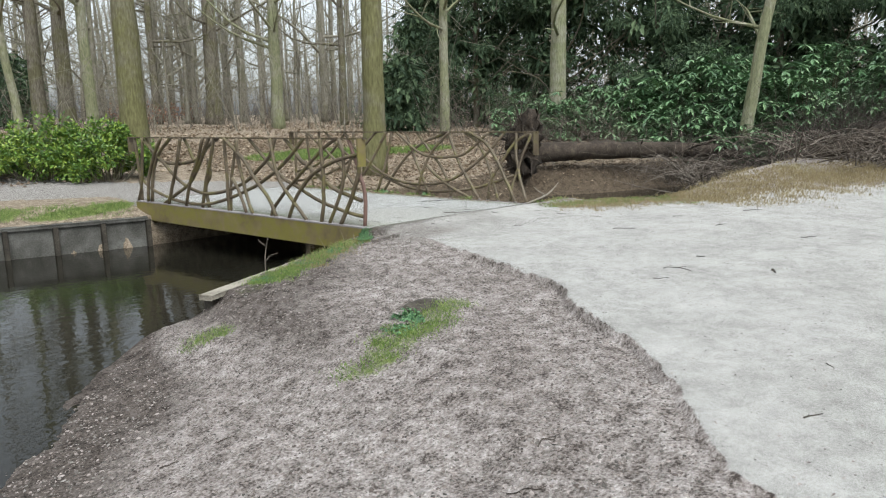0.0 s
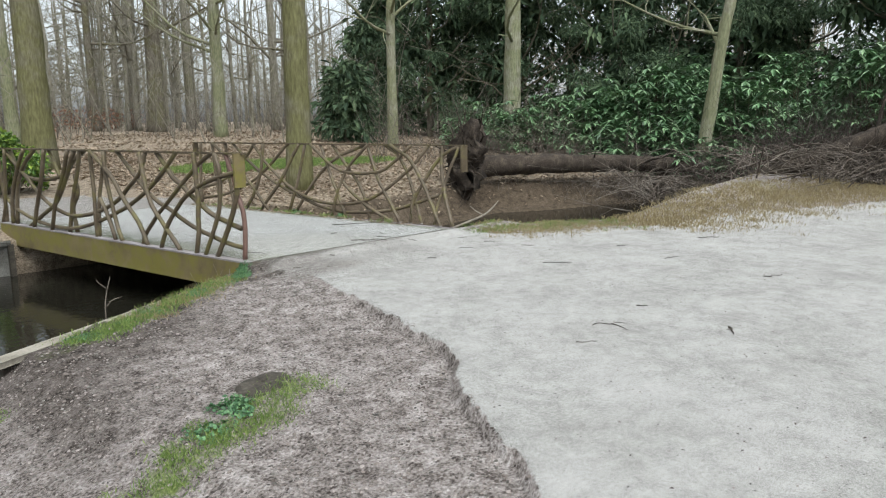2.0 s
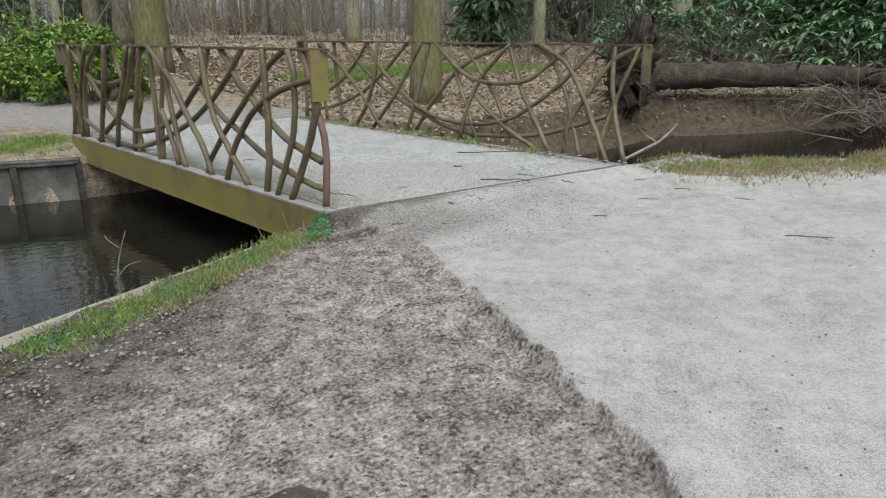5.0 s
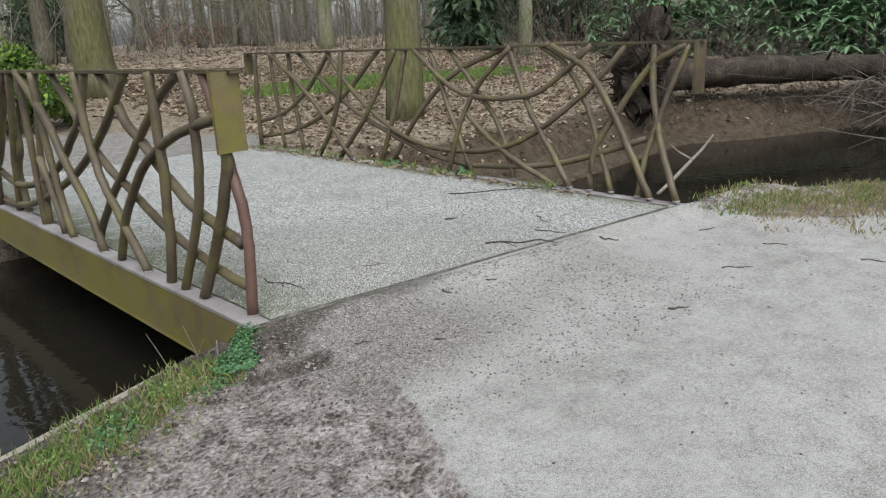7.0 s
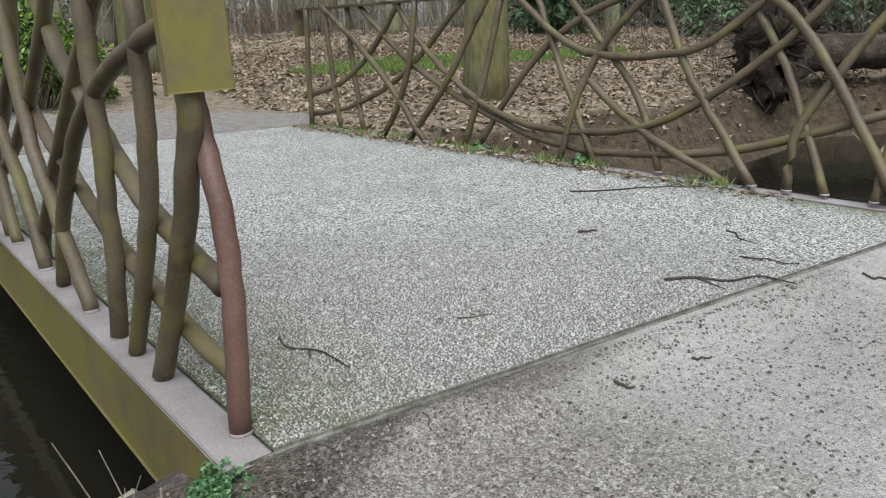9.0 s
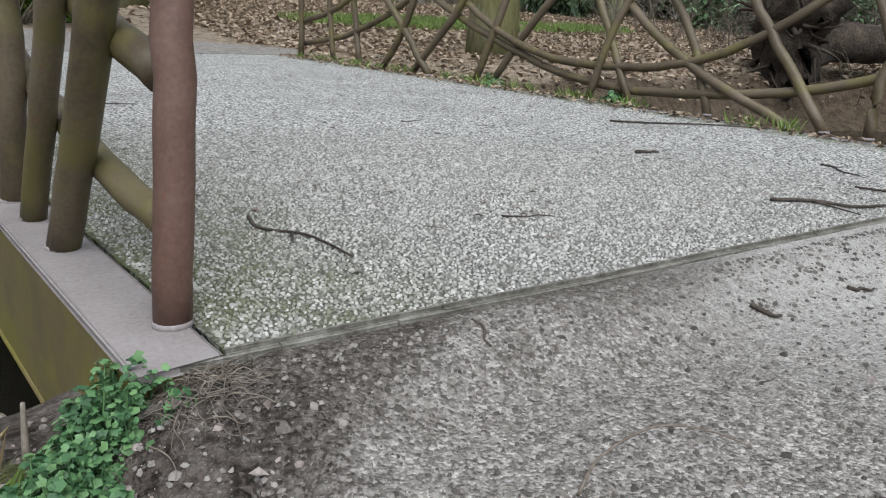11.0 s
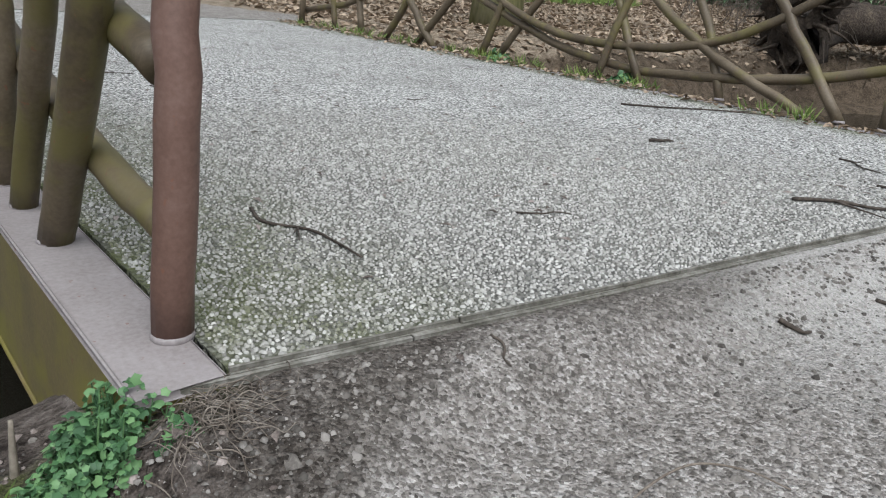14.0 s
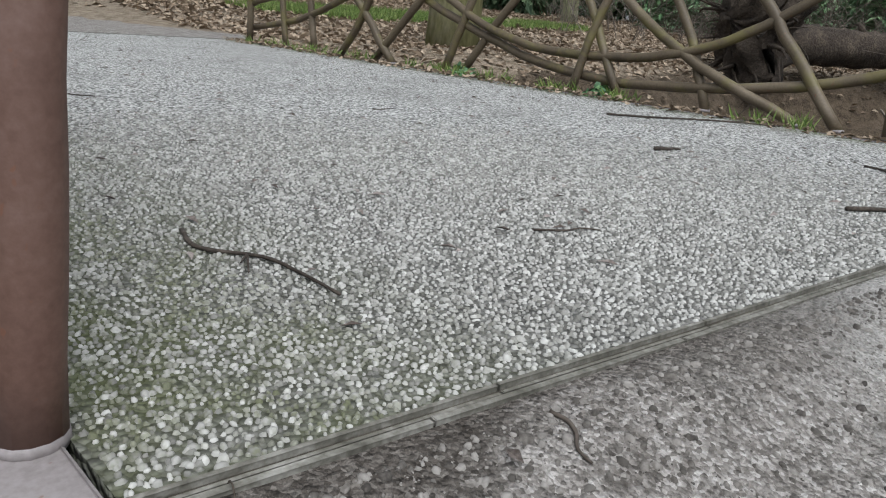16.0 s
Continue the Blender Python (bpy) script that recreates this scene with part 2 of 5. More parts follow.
PALELOG = mottled("brown_bare_log", (0.06, 0.045, 0.032), (0.15, 0.115, 0.085), (0.25, 0.20, 0.155), 4, 40, 0.9, relief=0.7, depth=0.03)
EVERGREEN = make_leaf("dark_yew_needles", (0.026, 0.044, 0.025), (0.062, 0.096, 0.052), (0.13, 0.175, 0.09), 0.8, 0.2)
RHODO = make_leaf("rhododendron_leaf", (0.035, 0.08, 0.034), (0.10, 0.19, 0.08), (0.24, 0.34, 0.18), 0.42, 0.5)
SHRUB = make_leaf("yellow_green_shrub_leaf", (0.025, 0.06, 0.012), (0.095, 0.175, 0.022), (0.25, 0.31, 0.045), 0.45)
HERB = make_leaf("nettle_green_leaf", (0.022, 0.062, 0.024), (0.062, 0.145, 0.055), (0.15, 0.265, 0.105), 0.55)
GRASSBLADE = make_leaf("grass_blade", (0.06, 0.10, 0.02), (0.13, 0.20, 0.04), (0.28, 0.32, 0.11), 0.6)
DRYBLADE = make_leaf("dry_straw_blade", (0.14, 0.105, 0.05), (0.27, 0.215, 0.115), (0.38, 0.32, 0.19), 0.7, 0.2)
DEADLEAF = make_leaf("dead_beech_leaf", (0.085, 0.058, 0.038), (0.25, 0.19, 0.133), (0.45, 0.37, 0.28), 0.75, 0.2)
RUSTLEAF = make_leaf("rust_brown_leaf", (0.12, 0.055, 0.03), (0.22, 0.115, 0.07), (0.32, 0.2, 0.14), 0.75, 0.2)
PEBBLE = mottled("grey_gravel", (0.07, 0.063, 0.055), (0.145, 0.133, 0.12), (0.26, 0.243, 0.222), 20, 200, 0.85, island=0.5, relief=0.3, depth=0.002)


def make_stone():
    """Pale stones, each of its own tone, with green moss where the attribute says."""
    m, n, l, b = material("pale_aggregate_stone", 0.8, 0, 0.3)
    g = n.new("ShaderNodeNewGeometry")
    f = noise_of(n, l, g.outputs["Position"], 400, 3)
    t = number(n, l, "ADD", number(n, l, "MULTIPLY", g.outputs["Random Per Island"], 0.8), number(n, l, "MULTIPLY", f, 0.2))
    c = ramp(n, l, t, [(0.05, (0.11, 0.106, 0.095)), (0.35, (0.27, 0.264, 0.242)), (0.75, (0.41, 0.402, 0.376)), (0.97, (0.55, 0.54, 0.51))])
    moss = number(n, l, "MULTIPLY", smooth(n, l, noise_of(n, l, g.outputs["Position"], 9, 5), 0.34, 0.60), attribute(n, "moss"))
    moss = number(n, l, "MULTIPLY", moss, smooth(n, l, noise_of(n, l, g.outputs["Position"], 95, 2), 0.38, 0.58))
    l.new(mix(n, l, number(n, l, "MULTIPLY", moss, 0.8), c, mix(n, l, f, (0.05, 0.055, 0.028), (0.15, 0.165, 0.06))), b.inputs["Base Color"])
    return m


AGGSTONE = make_stone()
CLOD = mottled("brown_earth_clod", (0.075, 0.06, 0.052), (0.185, 0.155, 0.138), (0.31, 0.27, 0.248), 20, 200, 0.95, island=0.4)

GRIT = mottled("dark_gravel_grit", (0.05, 0.044, 0.039), (0.125, 0.113, 0.10), (0.235, 0.217, 0.198), 20, 200, 0.95, island=0.4)


# ---- mesh helpers ----
def mesh_object(name, verts, faces, mat, parent=None, smooth_faces=False, label=""):
    me = bpy.data.meshes.new(name)
    me.from_pydata(np.asarray(verts, float).tolist(), [], faces.tolist() if hasattr(faces, "tolist") else faces)
    me.materials.append(mat)
    if smooth_faces:
        me.polygons.foreach_set("use_smooth", [True] * len(me.polygons))
    ob = new(name, me)
    if parent:
        ob.parent = parent
    if label:
        ob["label"] = label
    return ob


def part(name, bm, mat, parent, label="", smooth_faces=False):
    me = bpy.data.meshes.new(name)
    bmesh.ops.recalc_face_normals(bm, faces=bm.faces)
    bm.to_mesh(me)
    bm.free()
    me.materials.append(mat)
    if smooth_faces:
        me.polygons.foreach_set("use_smooth", [True] * len(me.polygons))
    ob = new(name, me)
    ob.parent = parent
    if label:
        ob["label"] = label
    return ob


def thing(name, at, label, category, group="", kind=""):
    ob = new(name)
    ob.location = at
    ob.empty_display_size = 0.1
    return tagged(ob, label, category, group, kind)


class Soup:
    """Vertices and faces gathered into one mesh."""

    def __init__(self):
        self.v, self.f, self.n = [], [], 0

    def add(self, verts, faces):
        self.v.append(np.asarray(verts, float))
        if isinstance(faces, np.ndarray):
            self.f.append(faces + self.n)
        else:
            self.f.extend([np.array([q]) + self.n for q in faces])
        self.n += len(verts)

    def join(self, other):
        self.v.extend(other.v)
        self.f.extend([q + self.n for q in other.f])
        self.n += other.n

    def make(self, name, mat, parent=None, smooth_faces=True, label=""):
        return mesh_object(name, np.concatenate(self.v), [q for block in self.f for q in block.tolist()], mat, parent, smooth_faces, label)


def spline(points, per=6):
    """A smooth line through a few points."""
    p = [np.asarray(q, float) for q in points]
    if len(p) == 2:
        p = [p[0], (p[0] + p[1]) / 2, p[1]]
    p = [2 * p[0] - p[1], *p, 2 * p[-1] - p[-2]]
    out = []
    for a, b, c, d in zip(p, p[1:], p[2:], p[3:]):
        for t in np.arange(per) / per:
            out.append(0.5 * (2 * b + (c - a) * t + (2 * a - 5 * b + 4 * c - d) * t ** 2 + (3 * b - a - 3 * c + d) * t ** 3))
    out.append(p[-2])
    return np.array(out)


def tube(line, radii, sides=8, rough=0.0, seed=0, caps=True):
    """A round tube along a line, its radius given point by point; rough: how uneven it is."""
    line = np.asarray(line, float)
    radii = np.broadcast_to(np.asarray(radii, float), (len(line),))
    tang = np.gradient(line, axis=0)
    tang /= np.linalg.norm(tang, axis=1)[:, None] + 1e-9
    side = np.cross(tang, [0.31, 0.17, 0.93] if abs(tang[0][2]) < 0.8 else [0.93, 0.3, 0.1])
    side /= np.linalg.norm(side, axis=1)[:, None] + 1e-9
    up = np.cross(side, tang)
    a = np.arange(sides) * 2 * np.pi / sides
    wob = 1.0
    if rough:
        r = np.random.default_rng(seed)
        wob = 1 + rough * r.normal(size=(len(line), sides))
    ring = (np.cos(a)[None, :, None] * side[:, None] + np.sin(a)[None, :, None] * up[:, None]) * (radii[:, None] * wob)[..., None]
    verts = (line[:, None] + ring).reshape(-1, 3)
    i, k = np.divmod(np.arange((len(line) - 1) * sides), sides)
    j = (k + 1) % sides
    faces = np.stack([i * sides + k, i * sides + j, (i + 1) * sides + j, (i + 1) * sides + k], 1)
    if caps:
        faces = faces.tolist()
        faces.append(list(range(sides))[::-1])
        faces.append([(len(line) - 1) * sides + k for k in range(sides)])
    return verts, faces


def beam_between(a, b, width, height, bevel=0.004):
    """A straight bar from a to b (its top's middle line), bevelled."""
    a, b = Vector(a), Vector(b)
    bm = bmesh.new()
    bmesh.ops.create_cube(bm, size=1)
    d = b - a
    side = d.cross(Vector((0, 0, 1))).normalized()
    up = side.cross(d.normalized())
    for v in bm.verts:
        v.co = a + d * (v.co.x + 0.5) + side * (v.co.y * width) + up * ((v.co.z - 0.5) * height)
    if bevel:
        bmesh.ops.bevel(bm, geom=bm.edges[:], offset=bevel, segments=2, affect="EDGES", profile=0.6)
    return bm


def leaf_mesh(at, way, normal, length, width, fold=0.25):
    """Leaves, each of two folded faces, as arrays of vertices and faces."""
    way = way / (np.linalg.norm(way, axis=1)[:, None] + 1e-9)
    side = np.cross(way, normal)
    side /= np.linalg.norm(side, axis=1)[:, None] + 1e-9
    up = np.cross(side, way)
    L, W = np.broadcast_to(length, (len(at),))[:, None], np.broadcast_to(width, (len(at),))[:, None]
    mid = at + way * L * 0.45 + up * W * fold
    v = np.stack([at, mid + side * W * 0.5, at + way * L - up * L * 0.08, mid - side * W * 0.5], 1).reshape(-1, 3)
    base = np.arange(len(at))[:, None] * 4
    f = np.concatenate([base + np.array([[0, 1, 2]]), base + np.array([[0, 2, 3]])], 1).reshape(-1, 3)
    return v, f


def directions(n, r=rng):
    d = r.normal(size=(n, 3))
    return d / np.linalg.norm(d, axis=1)[:, None]


# ---- the lie of the land ----
EDGE_Y = (-30, -10, -7, -5.76, -5.28, -4.97, -4.66, -4.04, -3.6, -3.4, -3.05, -2.5, -1.88, -1.3, -0.97, -0.6, -0.3, 0.5)
EDGE_X = (-4.6, -4.1, -3.4, -2.72, -2.19, -1.87, -1.56, -1.17, -0.9, -0.75, -0.5, -0.27, -0.17, 0.0, 0.1, 0.14, 0.06, 0.06)
SHORE = ((-45, -30), (-12, -9), (-7, -4.2), (-4.5, -1.85), (-4, -1.5), (-3.5, -0.9), (-3, -0.5), (-2.66, -0.62), (-2.5, -0.62), (0.05, 0.5), (2.85, 0.3), (4, 0.35), (5.5, -0.7), (9, -0.3), (13, 0.1), (18, -0.4), (34, -2),
         (36, 0), (18, 1.5), (13.5, 2.6), (9.8, 3.7), (8.7, 4.25), (6.5, 3.8), (5, 3.5), (3.6, 3.9), (2.2, 4.8), (-1, 4.8), (-2.85, 5.25), (-12, 7.4), (-45, 16))
NORTHPATH = ((-0.85, 5.2), (2.15, 5.05), (2.6, 6.2), (1.2, 8.0), (0.28, 8.4), (-1.5, 11.1), (-8, 14.5), (-30, 21), (-30, 17), (-8, 9.6), (-2.5, 7.2), (-0.9, 6.4))
VERGE_X, VERGE_Y = (2.8, 3.2, 3.6, 4.3, 4.8, 5.8, 7.5, 9, 14, 36), (-0.2, -0.7, -1.05, -1.6, -1.9, -2.15, -2.55, -3.2, -4.6, -9)
WATER_Z = -0.7


def to_line(x, y, line, closed=False):
    best = np.full(x.shape, 1e9)
    pts = list(line) + ([line[0]] if closed else [])
    for (ax, ay), (bx, by) in zip(pts, pts[1:]):
        dx, dy = bx - ax, by - ay
        t = np.clip(((x - ax) * dx + (y - ay) * dy) / (dx * dx + dy * dy), 0, 1)
        best = np.minimum(best, np.hypot(x - ax - t * dx, y - ay - t * dy))
    return best


def inside(x, y, line):
    hit = np.zeros(x.shape, bool)
    for (ax, ay), (bx, by) in zip(line, list(line[1:]) + [line[0]]):
        cross = (ay > y) != (by > y)
        with np.errstate(divide="ignore", invalid="ignore"):
            hit ^= cross & (x < (bx - ax) * (y - ay) / (by - ay + 1e-12) + ax)
    return hit


def ease(v):
    v = np.clip(v, 0, 1)
    return v * v * (3 - 2 * v)


def lumps(x, y, scale, seed):
    r = np.random.default_rng(seed)
    out = np.zeros(x.shape)
    for k in range(14):
        a, f, ph = r.uniform(0, 6.28), scale * r.uniform(0.6, 1.8), r.uniform(0, 6.28)
        out += np.sin((x * math.cos(a) + y * math.sin(a)) * f + ph)
    return out / 5.0


def land(x, y):
    """Height of the ground, and how far it is path, grass, litter, and damp or painted with step shadow."""
    x, y = np.asarray(x, float), np.asarray(y, float)
    south = y < np.interp(x, (-40, -3, -1, 2.5, 6, 9, 13, 18, 36), (-7, 2, 2.5, 2.4, 1.5, 1.8, 1.3, 0.5, -1))
    wat = inside(x, y, SHORE)
    dw = to_line(x, y, SHORE, True)
    ragged = 0.06 * lumps(x, y, 3.0, 2) + 0.022 * lumps(x, y, 17, 3)
    dp = (np.interp(y, EDGE_Y, EDGE_X) - x) * 0.85 + ragged * np.clip((-y - 0.2) / 1.0, 0, 1)
    f = np.clip(dp, 0, None) / (np.clip(dp, 0, None) + dw + 1e-6)
    shore_z = np.interp(x, (-3.3, -2.6, -2.3, 0), (-0.72, -0.5, -0.3, -0.26))
    step = 0.06 * ease((-y - 1.0) / 1.2) * ease((y + 6.5) / 2.5) + 0.015
    dirt = -0.055 - step * ease(dp / 0.04) + f ** 1.25 * (shore_z + 0.1)
    dirt += (0.012 * lumps(x, y, 9, 4) + 0.006 * lumps(x, y, 40, 5)) * ease(dp / 0.3)
    ridge = ease((x - 4.8) / 4) * (0.10 + 0.016 * np.clip(x - 4, 0, 14)) * ease((2.6 - dw) / 2.0)
    verge = ridge * ease(dw / 0.5) - 0.45 * (1 - ease(dw / 0.35)) * ease((x - 2.9) / 0.4)
    road = -0.055 + 0.006 * lumps(x, y, 1.1, 6) + verge + 0.02 * ease((x - 2) / 8)
    s = np.where(dp > 0, dirt, road)
    s = s + 0.049 * ease((0.22 - np.abs(y + 0.02)) / 0.20) * ease((x + 0.2) / 0.15)
    s = s - 0.02 * ease((0.07 - to_line(x, y, ((-0.30, -0.16), (-0.19, -0.36), (0.05, -0.42)))) / 0.05)
    s = s + np.where(y < 0.06, 1.0, 0.0) * np.clip(-0.014 - s, 0, 0.05) * np.exp(-((x - 0.02) ** 2 + (y + 0.05) ** 2) / 0.03)
    rise = np.interp(y + 0.35 * np.clip(x, 0, 30), (4.5, 8, 13, 20, 30, 45, 90), (-0.03, 0.0, 0.22, 0.48, 0.72, 0.95, 1.05))
    soft = ease((x - 2.2) / 1.2)
    n = rise - (1 - soft) * 0.2 * (1 - ease(dw / 0.9)) * ease((-0.4 - x) / 0.4) - soft * (0.46 * (1 - ease(dw / 0.62)) + 0.17 * (1 - ease(dw / 1.5))) + 0.03 * lumps(x, y, 0.9, 8) * ease(dw / 2) * soft
    z = np.where(south, s, n)
    steep = np.where(south & (x > -2.55) & (x < 2.9), 0.05, np.where(~south & (x < 2.3), 0.05, 0.7))
    z = np.where(wat, np.minimum(z, z * (1 - ease(dw / steep)) - 1.2 * ease(dw / steep)), z)
    ridge_grass = ease((y - np.interp(x, VERGE_X, VERGE_Y) + 0.10 * lumps(x, y, 4, 22)) / 0.4) * ease((x - 2.95) / 0.2) * (0.75 + 0.25 * lumps(x, y, 2, 11))
    scuff = np.where(south, 0.95 * ease((1.3 + y + 0.12 * lumps(x, y, 5, 14)) / 1.0) * (0.38 + 0.62 * ease((1.15 - x + 0.1 * lumps(x, y, 4, 21)) / 0.9)) * ease((4.0 - x) / 2.5) * ease((x + 0.15) / 0.2), 1.0 * inside(x, y, NORTHPATH))
    path = np.where(south, ease(0.5 - dp / 0.055), inside(x, y, NORTHPATH)) * (1 - np.where(south, ridge_grass, 0))
    patch = np.zeros(x.shape)
    for cx, cy, rx, ry in ((-1.62, -2.85, 0.34, 0.22), (-2.1, -3.1, 0.5, 0.22), (-2.5, -3.25, 0.4, 0.2), (-2.85, -1.42, 0.24, 0.14), (6.5, 10.5, 2.6, 1.0), (9, 9.6, 1.6, 0.7), (-1.6, 5.45, 1.0, 0.22), (-3.4, 5.8, 1.2, 0.3)):
        patch = np.maximum(patch, ease(1.5 - np.hypot((x - cx) / rx, (y - cy) / ry)))
    plank = ease((0.3 - to_line(x, y, ((-2.2, -0.92), (-0.1, 0.06)))) / 0.25) * south
    grass = np.maximum(np.maximum(patch * np.where(y > 4, 0.72, 0.5), plank * 0.5), np.where(south, ridge_grass * 0.42, 0))
    litter = np.where(south, ridge_grass * 0.47, 1.0 - inside(x, y, NORTHPATH))
    damp_shade = np.maximum(ease((-0.45 - z) / 0.2), south * (y > -0.7) * 0.8 * ease((0.20 + 0.05 * lumps(x, y, 8, 16) + 0.16 * ease((0.4 - x) / 0.4) + y) / 0.22) * ease((1.9 - x) / 1.5))
    # The small soil step's shadow, painted along its line.
    damp_shade = np.maximum(damp_shade, south * 0.85 * ease((0.075 + 0.03 * lumps(x, y, 9, 23) - to_line(x, y, ((-0.30, -0.14), (-0.19, -0.33), (0.05, -0.39)))) / 0.06))
    damp_shade = np.maximum(damp_shade, south * (dp > 0) * ease((x + 3.3) / 0.9) * 0.82 * ease((f - 0.20 + 0.08 * lumps(x, y, 2.5, 19)) / 0.5))
    damp_shade = np.maximum(damp_shade, (~south) * ease((x - 2.6) / 1) * 0.95 * ease((1.0 + 0.15 * lumps(x, y, 3, 17) - dw) / 0.45))
    # Moist soil at the path's lip, darkened also for the step's shadow.
    damp_shade = np.maximum(damp_shade, south * 0.8 * ease((0.04 - np.abs(dp - 0.02)) / 0.025) * ease((-1.5 - y) / 0.4) * ease((y + 4.9) / 0.8) * np.clip(0.6 + 0.5 * lumps(x, y, 5, 18), 0, 1))
    return z, path, grass, litter, damp_shade, scuff


def height(x, y):
    return float(land(np.array([x]), np.array([y]))[0][0])


def build_ground():
    def axis(*runs):
        return np.unique(np.round(np.concatenate([np.arange(a, b, c) for a, b, c in runs]), 4))
    xs = axis((-320, -40, 20), (-40, -8, 1.0), (-8, -4.6, 0.12), (-4.6, 1.0, 0.035), (1.0, 6, 0.09), (6, 22, 0.25), (22, 60, 1.5), (60, 330, 20))
    ys = axis((-320, -24, 20), (-24, -8, 0.8), (-8, -5.8, 0.1), (-5.8, 0.8, 0.035), (0.8, 7, 0.09), (7, 20, 0.3), (20, 60, 1.5), (60, 330, 20))
    gx, gy = np.meshgrid(xs, ys)
    z, path, grass, litter, damp_shade, scuff = land(gx.ravel(), gy.ravel())
    w, h = len(xs), len(ys)
    i = (np.arange(h - 1)[:, None] * w + np.arange(w - 1)[None]).ravel()
    ob = mesh_object("ground", np.stack([gx.ravel(), gy.ravel(), z], 1), np.stack([i, i + 1, i + w + 1, i + w], 1), GROUND, None, True)
    for name, values in (("path", path), ("grass", grass), ("litter", litter), ("damp_shade", damp_shade), ("scuff", scuff)):
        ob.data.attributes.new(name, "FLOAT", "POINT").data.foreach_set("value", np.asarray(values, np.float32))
    tagged(ob, "trodden brown earth beside a pale sandy path and leaf litter", "ground", kind="structure")


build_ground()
pond = mesh_object("water", [(-60, -40, WATER_Z), (60, -40, WATER_Z), (60, 40, WATER_Z), (-60, 40, WATER_Z)], [[0, 1, 2, 3]], WATER)
tagged(pond, "dark still pond water mirroring bare trees", "water", kind="structure")


# ---- the footbridge ----
bridge = thing("footbridge", (1.0, 2.6, -0.3), "steel footbridge with stone-chip deck and twisted branch-like railings", "bridge")
HOME = Matrix.Translation((-1.0, -2.6, 0.3))
DECK_CORNERS = ((0, 0), (2.87, 0), (2.06, 5.25), (-0.74, 5.25))


def settle(ob):
    """Keep a part at its place in the world under its thing."""
    top = ob.parent
    shift = Vector((0, 0, 0))
    while top:
        shift += top.location
        top = top.parent
    ob.data.transform(Matrix.Translation(-shift))
    return ob


def stone_cover(x, y):
    """How much of the deck's surface shows single stones."""
    return np.clip(2.2 - np.hypot(x * 0.8, y) * 1.25, 0, 1)


def build_deck():
    n, m = 40, 70
    (ax, ay), (bx, by), (cx, cy), (dx, dy) = DECK_CORNERS
    verts, faces, moss = [], [], []
    for j in range(m + 1):
        for i in range(n + 1):
            u, v = i / n, j / m
            x = (ax * (1 - u) + bx * u) * (1 - v) + (dx * (1 - u) + cx * u) * v
            y = (ay * (1 - u) + by * u) * (1 - v) + (dy * (1 - u) + cy * u) * v
            verts.append((x, y, 0.0))
            moss.append(max(0, 1 - u / 0.16) + max(0, 1 - (1 - u) / 0.06))
    low = len(verts)
    for j in range(m):
        for i in range(n):
            a = j * (n + 1) + i
            faces.append([a, a + 1, a + n + 2, a + n + 1])
    for x, y in DECK_CORNERS:
        verts.append((x, y, -0.07))
        moss.append(0)
    rim = [list(range(n + 1)), [j * (n + 1) + n for j in range(m + 1)], [m * (n + 1) + i for i in range(n, -1, -1)], [j * (n + 1) for j in range(m, -1, -1)]]
    for k, line in enumerate(rim):
        faces.append(line[::-1] + [low + k, low + (k + 1) % 4])
    faces.append([low + 3, low + 2, low + 1, low])
    ob = mesh_object("deck", verts, faces, DECK, bridge, False, "grey exposed-aggregate deck, mossy along its edges")
    ob.data.attributes.new("moss", "FLOAT", "POINT").data.foreach_set("value", np.asarray(moss, np.float32))
    spots = np.array(verts)
    ob.data.attributes.new("bedding", "FLOAT", "POINT").data.foreach_set("value", stone_cover(spots[:, 0], spots[:, 1]).astype(np.float32))
    settle(ob)
    for y, z, w, x0, x1 in ((-0.002, 0.002, 0.003, 0.0, 2.87), (-0.0088, -0.003, 0.002, 0.0, 2.87), (-0.0155, -0.003, 0.005, -0.105, 2.98), (5.256, 0.003, 0.008, -0.74, 2.06)):
        n = 9
        for k in range(n):
            a, b = x0 + (x1 - x0) * k / n, x0 + (x1 - x0) * (k + 1) / n
            s = 0.0012 * math.sin(k * 2.3)
            settle(part("edge_strip", beam_between((a + 0.002, y, z + s), (b - 0.001, y, z - s), w, 0.011, 0.001), EDGE, bridge, "thin weathered edge strip"))
    # Dark bars stand in for shade in gaps too shallow to darken.
    for y, z, w in ((-0.0056, -0.004, 0.0034), (-0.0113, -0.006, 0.0026), (-0.0152, -0.0125, 0.004)):
        settle(part("shade_joint", beam_between((0.0, y, z), (2.87, y, z), w, 0.03, 0), WETWOOD, bridge, "dark bar standing in for the shade of the joint"))


def build_beam(a, b, label):
    a, b = Vector(a), Vector(b)
    body = settle(part("beam", beam_between(a + Vector((-0.042, 0, -0.0125)), b + Vector((-0.042, 0, -0.0125)), 0.012, 0.278, 0.002), BEAMPAINT, bridge, label))
    for name, shift, width, thick, mat in (("top_flange", (0, 0, 0), 0.098, 0.012, FLANGE), ("bottom_flange", (0, 0, -0.288), 0.098, 0.012, BEAMPAINT)):
        ob = part(name, beam_between(a + Vector(shift), b + Vector(shift), width, thick, 0.003), mat, body)
        settle(ob)
    settle(part("end_plate", beam_between(a + Vector((-0.035, 0.007, -0.0135)), a + Vector((0.047, 0.007, -0.0135)), 0.012, 0.274, 0.002), BEAMPAINT, body))


